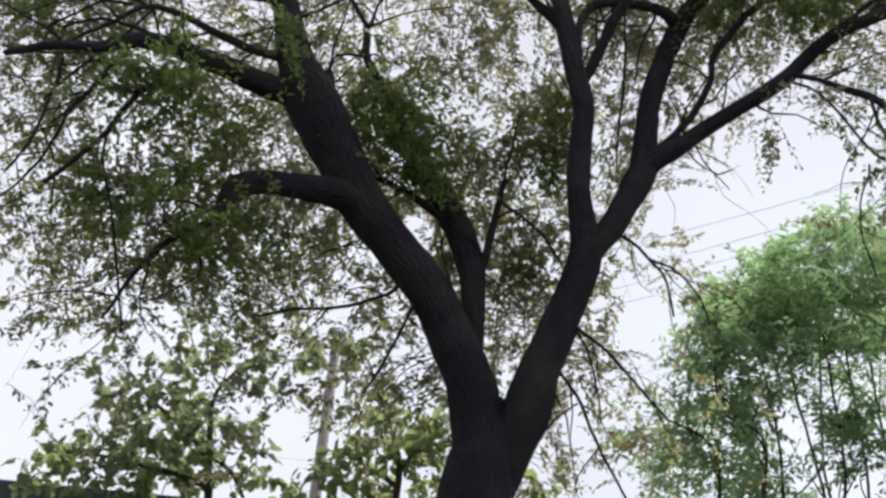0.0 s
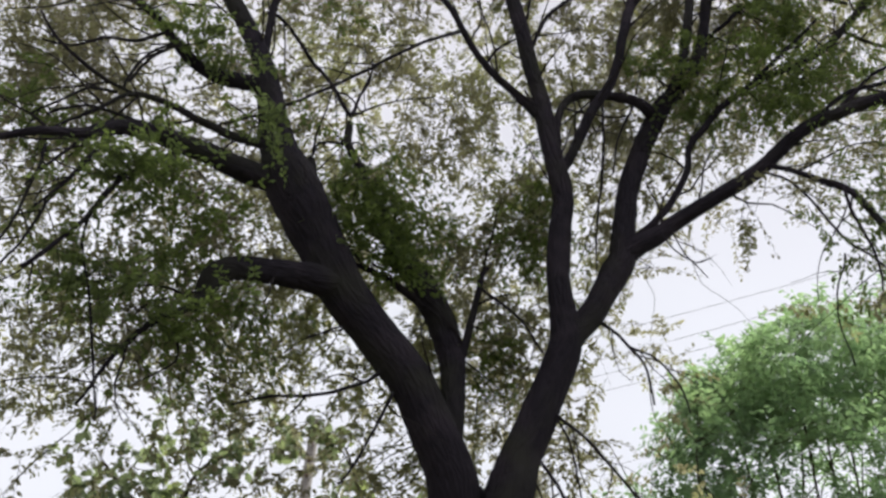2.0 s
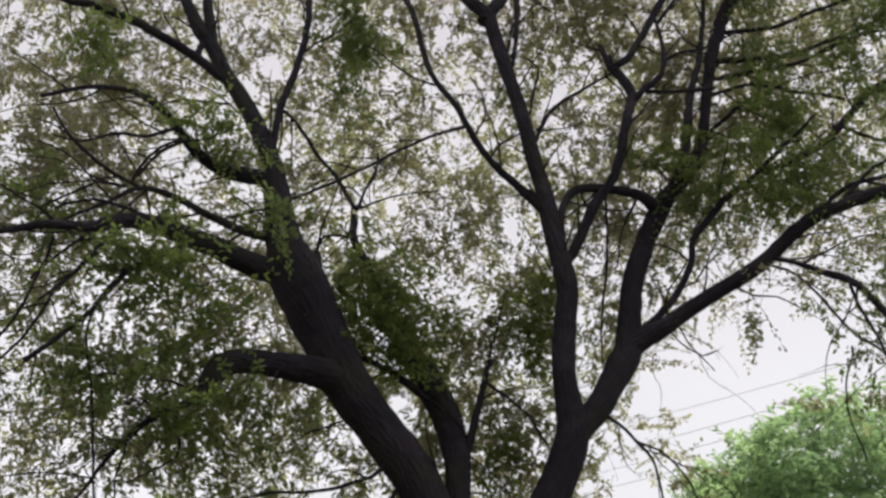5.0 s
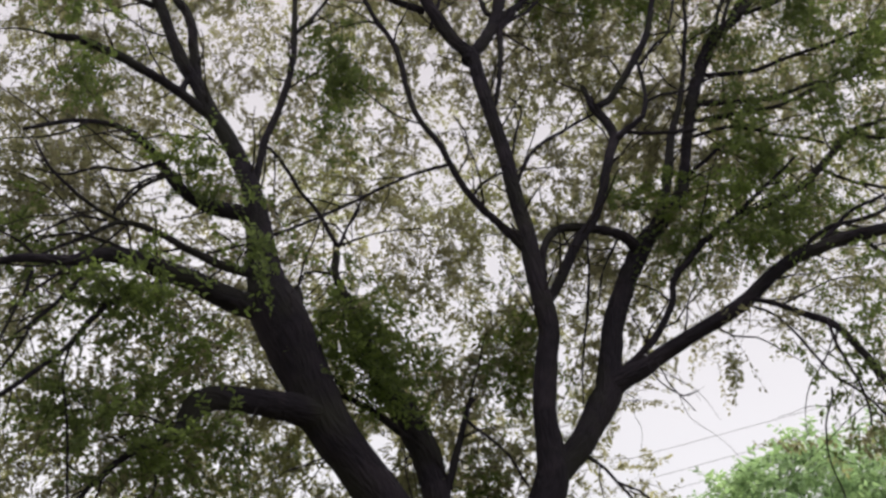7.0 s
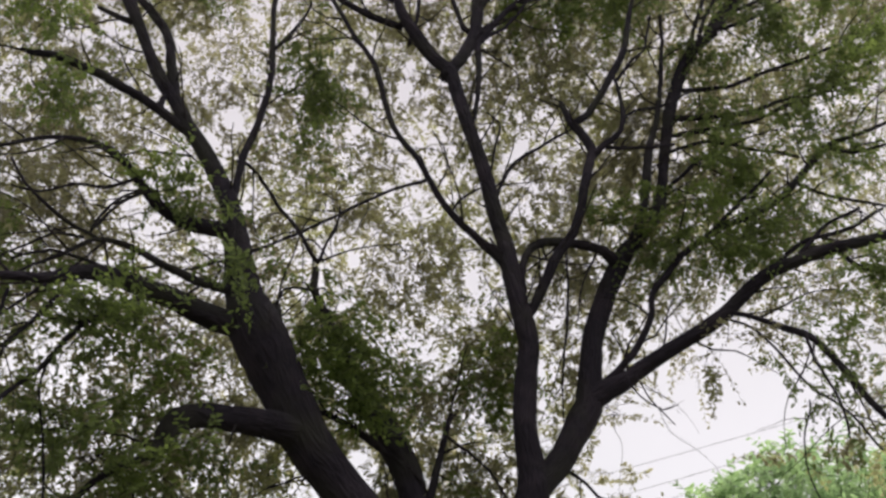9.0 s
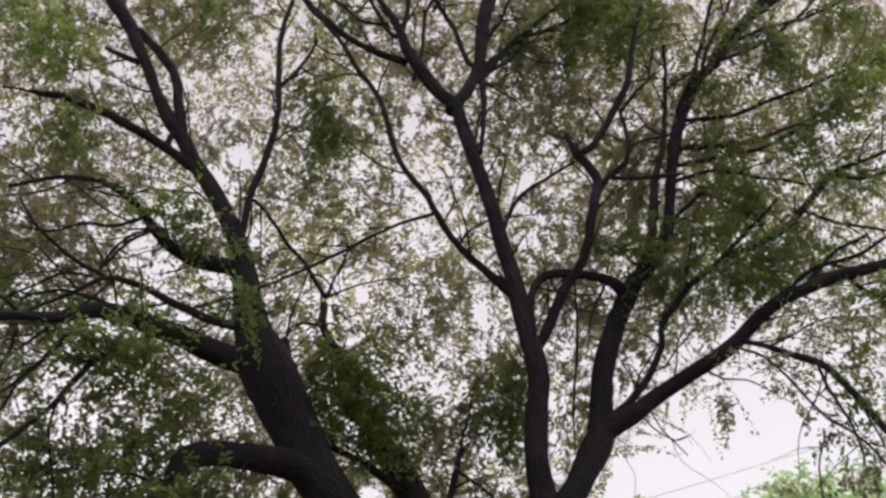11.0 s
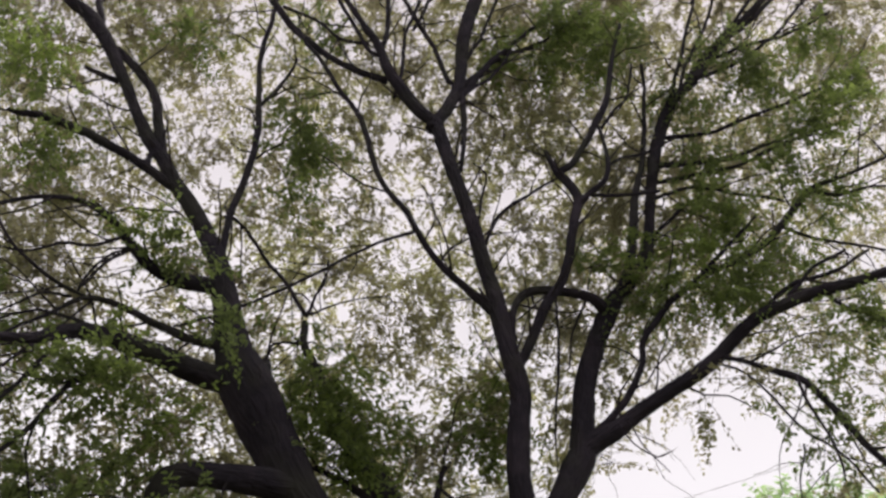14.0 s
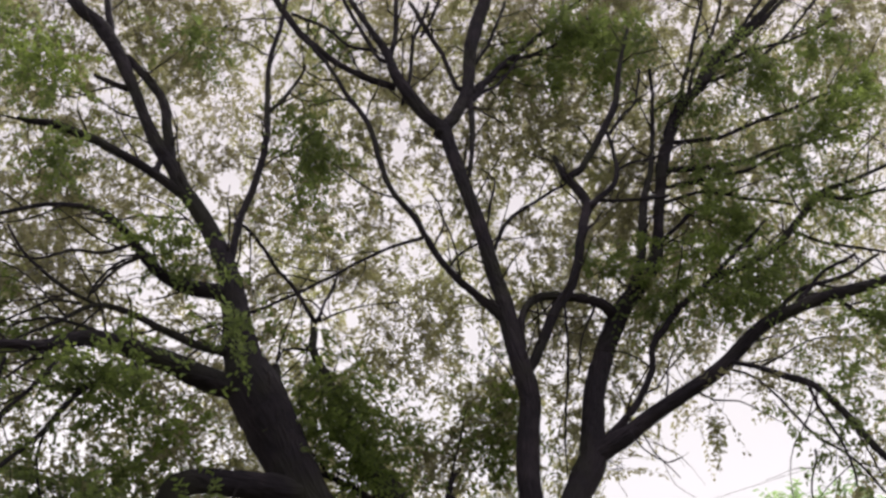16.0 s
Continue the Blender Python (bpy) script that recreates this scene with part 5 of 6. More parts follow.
leafy(limb_outer, [(2.8, 8.2, 11.5, 2.3), (2.7, 7.3, 10.1, 2.1), (3.2, 7.5, 10.2, 2.0), (3.8, 8.2, 11.4, 1.8), (3.7, 8.1, 10.5, 1.9), (4.5, 8.4, 11.7, 2.0), (3.7, 7.4, 10.2, 2.0), (4.1, 8.0, 10.4, 2.0), (4.0, 8.1, 10.7, 2.1), (3.6, 8.4, 11.2, 2.0), (3.0, 7.2, 9.5, 2.0), (4.3, 8.0, 11.0, 2.1), (4.5, 7.8, 11.0, 2.0), (4.6, 7.5, 10.0, 2.0), (4.1, 8.0, 10.5, 1.9), (4.3, 8.0, 11.4, 1.9), (4.9, 7.9, 11.0, 2.2), (5.7, 7.9, 10.8, 2.1), (5.6, 8.5, 12.2, 2.2), (4.9, 7.9, 10.6, 2.1)])
leafy(limb_outer, [(5.6, 7.5, 11.1, 2.2), (6.2, 8.1, 11.7, 2.0), (6.8, 8.3, 11.3, 2.0), (5.8, 8.1, 10.7, 1.8), (6.3, 8.2, 11.0, 2.0), (1.5, 8.0, 9.8, 1.9), (1.2, 7.7, 8.8, 1.7), (1.8, 7.8, 9.3, 1.9), (1.4, 8.0, 9.4, 1.8), (1.6, 7.4, 9.2, 1.9), (2.0, 8.4, 10.3, 2.1), (2.5, 8.1, 9.4, 2.2), (1.8, 7.6, 8.8, 2.0), (2.1, 7.4, 9.1, 2.2), (2.1, 7.3, 9.4, 2.3), (2.2, 7.9, 9.2, 2.2), (2.1, 8.2, 9.7, 2.2), (1.9, 8.4, 9.9, 2.1), (2.5, 7.8, 9.8, 2.2), (2.6, 8.1, 10.1, 2.1)])
leafy(limb_outer, [(2.8, 7.3, 8.8, 2.2), (3.1, 8.0, 10.2, 2.2), (2.5, 8.0, 9.5, 2.1), (2.7, 7.8, 9.5, 2.1), (3.4, 8.3, 10.3, 2.2), (2.9, 8.4, 9.8, 2.1), (3.0, 8.5, 10.6, 2.1), (2.9, 7.8, 9.8, 2.2), (4.1, 8.4, 10.7, 2.0), (3.1, 7.5, 8.9, 2.2), (3.6, 7.4, 8.9, 2.1), (3.1, 7.4, 9.6, 2.1), (3.4, 7.7, 9.5, 2.2), (3.8, 8.4, 9.9, 2.2), (4.2, 8.5, 10.2, 2.1), (3.6, 7.7, 10.0, 2.0), (3.2, 7.8, 9.5, 2.2), (4.7, 8.5, 10.8, 2.0), (4.3, 8.5, 10.0, 2.0), (4.8, 8.3, 9.9, 2.0)])
leafy(limb_outer, [(4.6, 7.6, 9.8, 1.9), (4.8, 7.3, 9.4, 1.9), (4.7, 8.0, 9.6, 1.9), (4.7, 7.3, 9.8, 2.0), (5.6, 8.4, 10.0, 1.9), (5.9, 7.4, 9.5, 2.0), (5.8, 8.4, 10.1, 2.0), (5.9, 8.0, 10.6, 2.0), (6.1, 8.4, 10.1, 2.0), (1.8, 8.2, 9.3, 2.1), (1.6, 8.3, 8.8, 1.9), (1.7, 8.0, 8.8, 2.2), (2.1, 8.4, 9.0, 2.1), (1.8, 8.0, 9.1, 2.0), (2.4, 8.1, 9.2, 2.2), (2.4, 8.6, 8.9, 1.9), (2.2, 8.3, 9.4, 2.1), (2.3, 7.8, 8.6, 2.1), (1.9, 8.4, 9.2, 2.0), (2.3, 8.6, 9.3, 2.1)])
leafy(limb_outer, [(1.9, 7.9, 8.3, 1.9), (2.8, 7.4, 8.7, 2.1), (2.7, 8.3, 8.7, 1.9), (2.5, 8.2, 9.5, 2.1), (2.8, 7.5, 8.0, 1.8), (2.5, 7.4, 8.4, 2.2), (2.5, 8.0, 8.9, 2.2), (2.6, 7.4, 8.8, 2.1), (3.1, 8.4, 9.2, 2.2), (3.4, 8.5, 9.2, 2.2), (3.8, 7.7, 8.9, 2.1), (3.4, 8.3, 9.7, 2.2), (3.8, 8.5, 9.3, 2.2), (3.5, 8.0, 9.4, 2.2), (3.3, 8.6, 9.1, 2.0), (3.9, 8.3, 9.0, 2.1), (2.9, 7.4, 8.5, 2.2), (3.8, 7.5, 8.8, 2.0), (4.3, 7.6, 8.3, 1.8), (3.8, 7.8, 8.4, 1.8)])
leafy(limb_outer, [(4.5, 7.7, 9.2, 1.7), (5.2, 8.6, 10.1, 1.8), (4.4, 7.7, 8.4, 1.9), (5.3, 8.2, 8.9, 1.9), (5.3, 7.3, 8.6, 1.9), (5.4, 7.9, 9.5, 1.6), (6.1, 8.1, 9.0, 1.9), (1.0, 8.3, 8.0, 2.0), (1.3, 8.1, 8.1, 1.7), (1.6, 7.5, 7.9, 1.7), (1.4, 7.1, 7.3, 1.7), (1.3, 7.1, 7.5, 1.7), (1.0, 7.6, 7.3, 1.8), (1.2, 7.1, 7.0, 1.9), (1.4, 7.0, 6.9, 2.0), (1.1, 8.3, 8.6, 1.4), (1.7, 7.1, 7.5, 2.0), (2.4, 7.9, 8.0, 2.0), (1.7, 7.0, 7.0, 2.1), (1.8, 8.0, 7.9, 2.1)])
leafy(limb_outer, [(2.1, 7.2, 7.6, 2.0), (2.3, 7.9, 7.7, 2.0), (1.7, 8.1, 8.3, 1.9), (2.9, 8.2, 8.3, 1.9), (2.3, 7.7, 7.6, 1.9), (3.0, 8.0, 7.8, 1.7), (2.2, 6.9, 7.4, 1.9), (2.5, 7.5, 7.4, 1.9), (2.6, 7.5, 8.0, 1.9), (2.8, 7.0, 7.1, 1.8), (2.8, 7.2, 7.8, 2.0), (3.5, 7.6, 7.7, 1.8), (3.0, 6.7, 7.4, 1.9), (3.1, 7.2, 7.5, 1.9), (4.1, 7.9, 8.5, 1.7), (4.0, 7.3, 7.3, 1.6), (3.7, 7.8, 7.8, 1.7), (4.6, 7.5, 8.0, 1.7), (4.8, 8.0, 8.6, 1.8), (4.7, 8.0, 8.0, 1.5)])
leafy(limb_outer, [(5.5, 7.6, 7.8, 1.8), (4.6, 7.3, 7.5, 1.5), (4.8, 6.7, 7.5, 1.8), (5.2, 7.9, 8.7, 1.6), (0.9, 7.9, 7.1, 2.0), (1.1, 8.1, 7.0, 2.2), (1.5, 7.4, 6.7, 2.2), (1.1, 7.9, 7.5, 1.9), (1.7, 8.1, 7.7, 2.0), (1.9, 7.9, 7.6, 2.1), (2.3, 8.2, 7.2, 2.1), (1.7, 7.7, 6.9, 2.3), (1.8, 7.3, 6.7, 2.1), (2.7, 7.8, 7.3, 2.1), (2.1, 7.1, 6.8, 2.3), (3.4, 7.5, 7.4, 1.6), (3.8, 7.8, 7.1, 1.5), (4.7, 7.5, 7.0, 2.5), (0.9, 8.1, 6.9, 2.2), (1.3, 7.0, 5.8, 2.2)])
leafy(limb_outer, [(1.0, 7.5, 6.3, 2.1), (1.3, 8.2, 7.1, 2.1), (2.1, 8.3, 6.8, 1.8), (1.6, 7.4, 6.4, 2.0), (2.9, 8.3, 6.9, 0.8), (1.4, 8.2, 6.0, 2.6), (1.7, 8.1, 6.3, 2.4), (1.9, 7.8, 6.2, 2.0)])
leafy(limb_rear, [(-1.3, 7.6, 8.5, 2.1), (-0.6, 7.4, 8.7, 1.7), (-1.0, 7.9, 8.7, 2.0), (-0.5, 7.1, 8.1, 1.9), (-1.4, 7.3, 7.5, 2.2), (-0.9, 7.8, 8.1, 2.3), (-1.2, 7.8, 8.7, 1.9), (-1.4, 8.0, 8.0, 2.1), (-1.3, 8.1, 8.5, 2.2), (-0.9, 7.2, 8.0, 2.2), (-0.4, 7.7, 8.0, 2.5), (-0.5, 7.7, 8.5, 2.1), (-0.8, 7.6, 8.0, 2.5), (-0.3, 7.0, 8.1, 1.9), (-0.1, 7.9, 8.3, 2.2), (0.4, 7.9, 8.2, 1.9), (0.4, 8.2, 8.6, 1.9), (-1.4, 7.7, 7.3, 2.0), (-0.9, 8.2, 7.9, 1.9), (-1.2, 7.9, 7.7, 2.0)])
leafy(limb_rear, [(-0.7, 7.6, 7.8, 2.5), (-0.2, 7.2, 6.9, 1.9), (-0.8, 8.2, 7.6, 1.7), (0.1, 8.0, 8.0, 1.9), (-0.1, 7.3, 6.9, 1.9), (0.4, 8.0, 7.6, 1.9), (-0.2, 7.5, 7.7, 2.0), (0.4, 7.7, 7.8, 1.8), (-0.1, 7.1, 7.2, 2.0), (0.4, 8.2, 8.4, 2.0), (0.4, 7.7, 7.4, 2.0), (0.6, 7.9, 8.0, 2.0), (0.4, 7.1, 7.2, 2.0), (-2.1, 7.5, 6.3, 2.3), (-1.8, 7.1, 6.5, 2.3), (-2.3, 7.2, 6.1, 2.3), (-1.4, 7.6, 6.7, 1.8), (-1.8, 7.5, 6.4, 2.1), (-1.8, 8.0, 7.1, 2.0), (-1.6, 7.4, 6.4, 2.0)])
leafy(limb_rear, [(-1.0, 8.0, 7.0, 1.5), (-1.4, 7.9, 7.2, 1.8), (-1.2, 8.2, 6.8, 1.7), (-0.7, 7.0, 6.1, 1.6), (-0.7, 7.2, 6.5, 1.9), (-0.2, 8.3, 6.9, 2.2), (-0.2, 8.2, 7.4, 2.1), (0.3, 7.7, 7.0, 2.3), (-0.2, 7.0, 6.7, 2.1), (0.4, 7.6, 7.2, 1.8), (-1.7, 7.1, 5.8, 2.6), (-2.1, 7.3, 6.1, 2.5), (-1.8, 7.2, 6.0, 2.6), (-1.7, 7.3, 5.6, 2.7), (-1.5, 7.9, 6.0, 2.4), (-1.2, 7.6, 6.2, 2.1), (-1.8, 8.1, 6.7, 2.2), (-0.7, 7.8, 6.2, 2.1), (-1.3, 8.3, 6.5, 2.3), (-1.0, 8.3, 6.2, 2.5)])
leafy(limb_rear, [(-1.0, 8.0, 6.5, 2.0), (-0.8, 8.0, 6.7, 1.8), (-0.4, 7.0, 5.9, 1.8), (-0.6, 7.1, 5.6, 2.2), (-0.1, 7.8, 6.2, 2.1), (-0.6, 6.9, 6.0, 1.7), (0.1, 7.5, 6.2, 1.7), (0.5, 7.8, 6.2, 1.8), (-0.1, 7.1, 5.7, 1.8), (0.5, 7.1, 5.8, 2.1), (-2.0, 7.3, 5.5, 2.4), (-1.6, 7.3, 5.5, 2.7), (-1.9, 7.4, 5.2, 2.3), (-1.8, 7.4, 5.4, 2.6), (-1.4, 7.5, 5.6, 2.4), (-1.2, 7.9, 5.5, 2.4), (-1.5, 7.3, 5.2, 2.3), (-1.2, 7.4, 5.5, 2.4), (-0.8, 7.3, 5.5, 2.2), (-1.0, 7.5, 5.3, 2.4)])
leafy(limb_rear, [(-1.1, 7.8, 5.8, 2.3), (-0.6, 7.5, 5.8, 2.1), (-0.5, 7.3, 5.5, 2.3), (-0.1, 8.0, 5.9, 2.3), (-0.6, 7.8, 5.5, 2.7), (0.1, 8.1, 5.7, 2.3), (0.3, 7.4, 5.9, 1.7), (0.4, 8.3, 5.9, 2.2), (0.5, 7.7, 5.8, 2.4), (-1.6, 7.0, 4.9, 2.3), (-2.1, 7.5, 4.8, 2.3), (-1.4, 7.7, 5.4, 2.5), (-1.1, 7.5, 4.9, 2.6), (-1.6, 7.8, 4.9, 2.6), (-0.5, 7.2, 4.7, 2.1), (-1.0, 7.5, 5.3, 2.4), (-0.3, 7.9, 5.1, 2.4), (0.3, 7.9, 5.5, 2.3), (0.5, 8.1, 5.2, 2.1), (0.0, 7.4, 4.9, 2.1)])
leafy(limb_rear, [(0.0, 7.4, 5.2, 2.5), (0.3, 7.6, 5.5, 2.3), (0.5, 7.1, 5.1, 2.3), (0.7, 7.5, 5.0, 2.7), (0.7, 8.1, 5.6, 2.9), (-1.5, 7.3, 4.6, 2.3), (-2.0, 7.9, 4.4, 1.9), (-1.9, 7.5, 4.7, 2.2), (-1.0, 7.2, 4.6, 2.2), (-1.5, 7.7, 4.5, 2.2), (-1.6, 8.2, 5.0, 2.3), (-1.4, 8.1, 5.0, 2.3), (-0.8, 7.6, 4.7, 2.4), (-1.0, 8.0, 4.5, 2.4), (-0.5, 7.9, 4.7, 1.9), (0.0, 7.3, 4.7, 2.2), (0.3, 7.5, 4.7, 2.3), (0.1, 7.6, 4.5, 2.2), (0.7, 7.5, 4.8, 3.0), (-0.9, 8.1, 4.0, 1.7)])
leafy(limb_rear, [(-0.3, 7.7, 4.4, 1.9), (-0.0, 7.2, 3.8, 1.9), (0.1, 7.3, 3.9, 2.7), (0.5, 7.1, 4.3, 2.8), (0.6, 8.0, 4.4, 2.2), (-0.5, 7.9, 3.6, 2.0), (-0.0, 7.4, 3.7, 1.8), (-0.4, 7.9, 3.6, 1.6), (0.5, 8.1, 3.7, 2.5), (0.9, 8.1, 4.2, 2.1), (0.7, 8.2, 3.7, 2.0), (0.5, 7.6, 3.5, 2.0)])
leafy(limb_far, [(3.0, 6.4, 7.0, 1.9), (3.5, 6.5, 6.7, 1.6), (2.5, 6.3, 5.9, 1.6), (3.7, 6.7, 6.6, 1.9), (2.4, 6.5, 5.9, 0.8), (3.3, 7.3, 6.4, 1.2), (3.6, 6.5, 5.8, 1.5), (3.8, 6.2, 5.7, 2.2), (0.9, 7.8, 5.9, 2.6), (1.0, 7.6, 5.5, 3.0), (3.2, 7.2, 5.6, 0.5), (3.5, 6.4, 5.3, 1.1), (4.4, 7.5, 5.8, 2.2), (1.6, 7.9, 5.2, 2.0), (2.1, 8.3, 5.6, 2.4), (1.0, 8.0, 4.7, 3.0), (1.4, 7.3, 4.9, 1.7), (1.9, 7.1, 4.6, 1.1), (0.9, 8.1, 4.7, 2.3), (1.0, 8.2, 4.6, 2.2)])
leafy(limb_far, [(2.0, 7.4, 4.1, 0.4), (1.5, 7.5, 4.1, 0.7), (2.0, 7.7, 4.1, 0.3), (1.8, 7.8, 3.4, 0.5), (2.1, 8.0, 3.8, 0.5), (2.0, 7.6, 3.4, 0.5), (2.4, 7.3, 3.4, 0.6)])
leafy(limb_left, [(-4.0, 6.7, 7.0, 2.6), (-3.3, 6.3, 6.9, 2.1), (-3.5, 6.6, 7.0, 2.6), (-3.8, 6.4, 6.6, 2.6), (-3.5, 6.6, 6.6, 2.6), (-3.0, 6.5, 6.9, 2.1), (-2.9, 5.9, 6.3, 2.1), (-2.8, 6.2, 6.6, 2.1), (-2.9, 6.4, 6.5, 2.4), (-3.3, 6.6, 7.2, 2.1), (-3.6, 6.6, 7.0, 2.6), (-3.0, 6.5, 7.0, 2.1)])
# fuller clumps in the deeper green leaf tone
leafy(limb_rear, [(-0.3, 6.4, 5.6, 1.3), (-0.5, 6.5, 5.8, 1.0), (-0.6, 6.5, 5.7, 0.9), (-0.1, 6.5, 5.3, 1.1), (-0.3, 6.5, 5.3, 1.0), (0.5, 7.2, 4.8, 3.2), (-0.3, 6.4, 5.6, 1.8), (-0.4, 6.4, 5.2, 1.7), (-0.1, 6.5, 5.2, 1.5), (-0.3, 6.4, 5.8, 2.1), (-0.4, 6.4, 5.5, 1.9), (-0.1, 6.4, 5.4, 1.9), (-1.1, 6.6, 7.8, 1.9)], per=215, mat=GREENER_LEAF)
leafy(limb_outer, [(0.9, 7.3, 6.3, 3.0), (2.2, 6.6, 11.0, 4.9), (2.8, 6.2, 7.1, 4.5), (2.4, 6.4, 7.5, 4.6), (2.5, 6.3, 6.9, 3.1), (3.2, 6.2, 7.4, 3.9), (2.3, 6.5, 7.2, 3.9), (3.5, 6.5, 10.4, 5.8), (3.9, 6.2, 9.1, 5.6), (4.4, 6.2, 10.0, 6.0), (3.6, 6.3, 8.8, 4.2), (2.7, 6.6, 8.2, 4.3), (3.0, 6.5, 8.1, 4.6), (2.9, 6.6, 9.2, 3.7), (2.7, 6.8, 10.2, 4.3), (3.8, 6.1, 8.1, 3.9), (1.9, 6.6, 7.4, 2.8), (4.4, 6.5, 11.1, 5.0), (3.8, 6.5, 10.1, 2.9), (3.4, 6.5, 10.6, 2.7)], per=215, mat=GREENER_LEAF)
leafy(limb_right, [(0.9, 7.3, 6.0, 2.8), (1.5, 6.6, 10.8, 5.2), (1.9, 6.6, 10.3, 4.9), (1.3, 6.7, 10.4, 4.3), (0.8, 7.3, 6.2, 3.0), (0.8, 7.3, 5.8, 2.9), (-1.0, 6.6, 8.7, 3.7), (0.8, 6.8, 11.1, 2.8), (0.9, 6.8, 10.3, 2.6), (-1.2, 6.5, 10.5, 2.3), (-1.0, 6.6, 8.5, 2.0), (1.4, 6.7, 11.1, 3.3), (1.8, 6.6, 11.1, 3.4)], per=215, mat=GREENER_LEAF)
leafy(limb_left, [(-1.1, 5.6, 4.3, 3.2), (-1.6, 6.4, 4.5, 2.9), (-1.6, 5.4, 4.0, 2.7), (-1.9, 5.3, 4.3, 2.5), (-1.7, 5.4, 5.0, 2.1), (-1.5, 5.5, 5.0, 2.5), (-1.8, 5.3, 4.3, 1.7), (-3.1, 5.9, 5.7, 2.1), (-2.7, 5.9, 5.6, 1.9), (-3.1, 5.9, 5.9, 2.1), (-1.2, 5.5, 5.6, 1.6), (-0.7, 6.3, 5.7, 1.7), (-0.5, 6.3, 5.3, 1.9), (-1.2, 6.6, 9.1, 2.5), (-1.8, 5.7, 6.5, 3.0), (-2.0, 5.7, 6.6, 1.6), (-1.2, 5.5, 5.6, 0.8), (-1.9, 5.2, 5.1, 1.5), (-2.1, 5.2, 5.0, 1.5), (-1.8, 5.3, 5.1, 3.0)], per=215, mat=GREENER_LEAF)
leafy(limb_left, [(-1.8, 6.4, 5.0, 3.3), (-1.8, 5.2, 4.2, 1.0), (-3.1, 5.5, 7.2, 3.8), (-3.2, 5.5, 8.1, 4.5), (-3.7, 5.6, 8.9, 4.7), (-2.3, 6.1, 9.5, 3.3), (-0.6, 6.3, 5.9, 2.5), (-1.1, 6.6, 8.6, 2.1)], per=215, mat=GREENER_LEAF)
leafy(limb_far, [(3.6, 5.9, 6.5, 3.5), (3.4, 6.0, 6.3, 0.9), (3.6, 5.9, 6.0, 0.8), (3.1, 6.1, 5.9, 0.5), (3.2, 6.0, 5.6, 0.7), (3.4, 5.9, 5.7, 0.6), (3.4, 5.9, 5.3, 0.6), (3.0, 6.2, 5.9, 0.4), (3.1, 6.2, 5.6, 0.5), (3.3, 6.1, 5.2, 0.5)], per=215, mat=GREENER_LEAF)

# ---------------------------------------------------------------- the bright green tree beyond
rng = np.random.default_rng(11)
green_tree = new("tree")
tagged(green_tree, "bright green bushy tree with many thin upright stems", "tree")
limb(green_tree, "trunk", [(5.9, 12.2, -0.1, 0.2), (5.85, 12.2, 0.6, 0.15), (5.9, 12.15, 1.6, 0.13), (5.9, 12.1, 2.6, 0.11)], PALE_BARK)


def crown_top(x):
    """Height of the green tree's rounded crown above the place x along its width."""
    return 8.30 - 0.1225 * (6.4 - x) ** 2.4 if x < 6.4 else 8.30 - 0.10 * (x - 6.4) ** 2


for i in range(20):
    x, y = 3.0 + 0.32 * i + rng.uniform(-0.15, 0.15), 12 + rng.uniform(-0.9, 0.9)
    z = crown_top(x) - rng.uniform(0.2, 0.6)
    w = [rng.uniform(-0.16, 0.16) for _ in range(5)]
    lean = x - 5.9
    stem = [(5.9, 12.12, 1.8 + 0.04 * i, 0.034), (5.9 + lean * 0.4 + w[0], 12 + (y - 12) * 0.4, 2.8, 0.027),
            (5.9 + lean * 0.7 + w[1], 12 + (y - 12) * 0.6, 3.8, 0.022), (5.9 + lean * 0.84 + w[2], y + w[3], 4.8, 0.018),
            (5.9 + lean * 0.95 + w[4], y, max(5.2, z - 1.2), 0.013), (x, y, z, 0.006)]
    limb(green_tree, "stem", stem, PALE_BARK)
    for k in range(5):
        q = np.array(stem[1 + k % 4][:3]) * rng.uniform(0.3, 0.7)
        q = q + np.array(stem[2 + k % 4][:3]) * (1 - q[1] / stem[1 + k % 4][1])
        d = rng.uniform(-0.8, 0.8)
        limb(green_tree, "branch", [(*q, 0.011), (q[0] + d * 0.4, q[1] + rng.uniform(-0.3, 0.3), q[2] + 0.3, 0.008), (q[0] + d, q[1] + rng.uniform(-0.6, 0.6), q[2] + 0.75, 0.004)], PALE_BARK)
# a thick roof of foliage, and looser tufts with gaps below it
roof, tufts = [], []
while len(roof) < 210:
    x, y = rng.uniform(3.2, 9.4), 12 + rng.normal() * 0.85
    top_z = crown_top(x) - 0.25 * (y - 12) ** 2
    roof.append((x, y, top_z - 0.12 - 1.25 * rng.random() ** 1.4, rng.uniform(3.8, 6.2)))
while len(tufts) < 245:
    x, y = rng.uniform(2.5, 9.2), 12 + rng.normal() * 0.8
    z = rng.uniform(2.9, crown_top(max(x, 3.1)) - 0.9)
    if noise.noise(Vector((x * 1.7, y * 0.7, z * 1.7))) > -0.03 and z > 4.9 - 1.25 * (x - 2.5):
        tufts.append((x, y, z, rng.uniform(3.0, 5.2)))
for lot in (roof, tufts):
    leafy(green_tree, lot, length=0.10, width=0.036, per=34, reach=0.50, mat=FRESH_LEAF, bark=PALE_TWIG, droop=0.08, gap=0.018, seed=5, ranks=16)

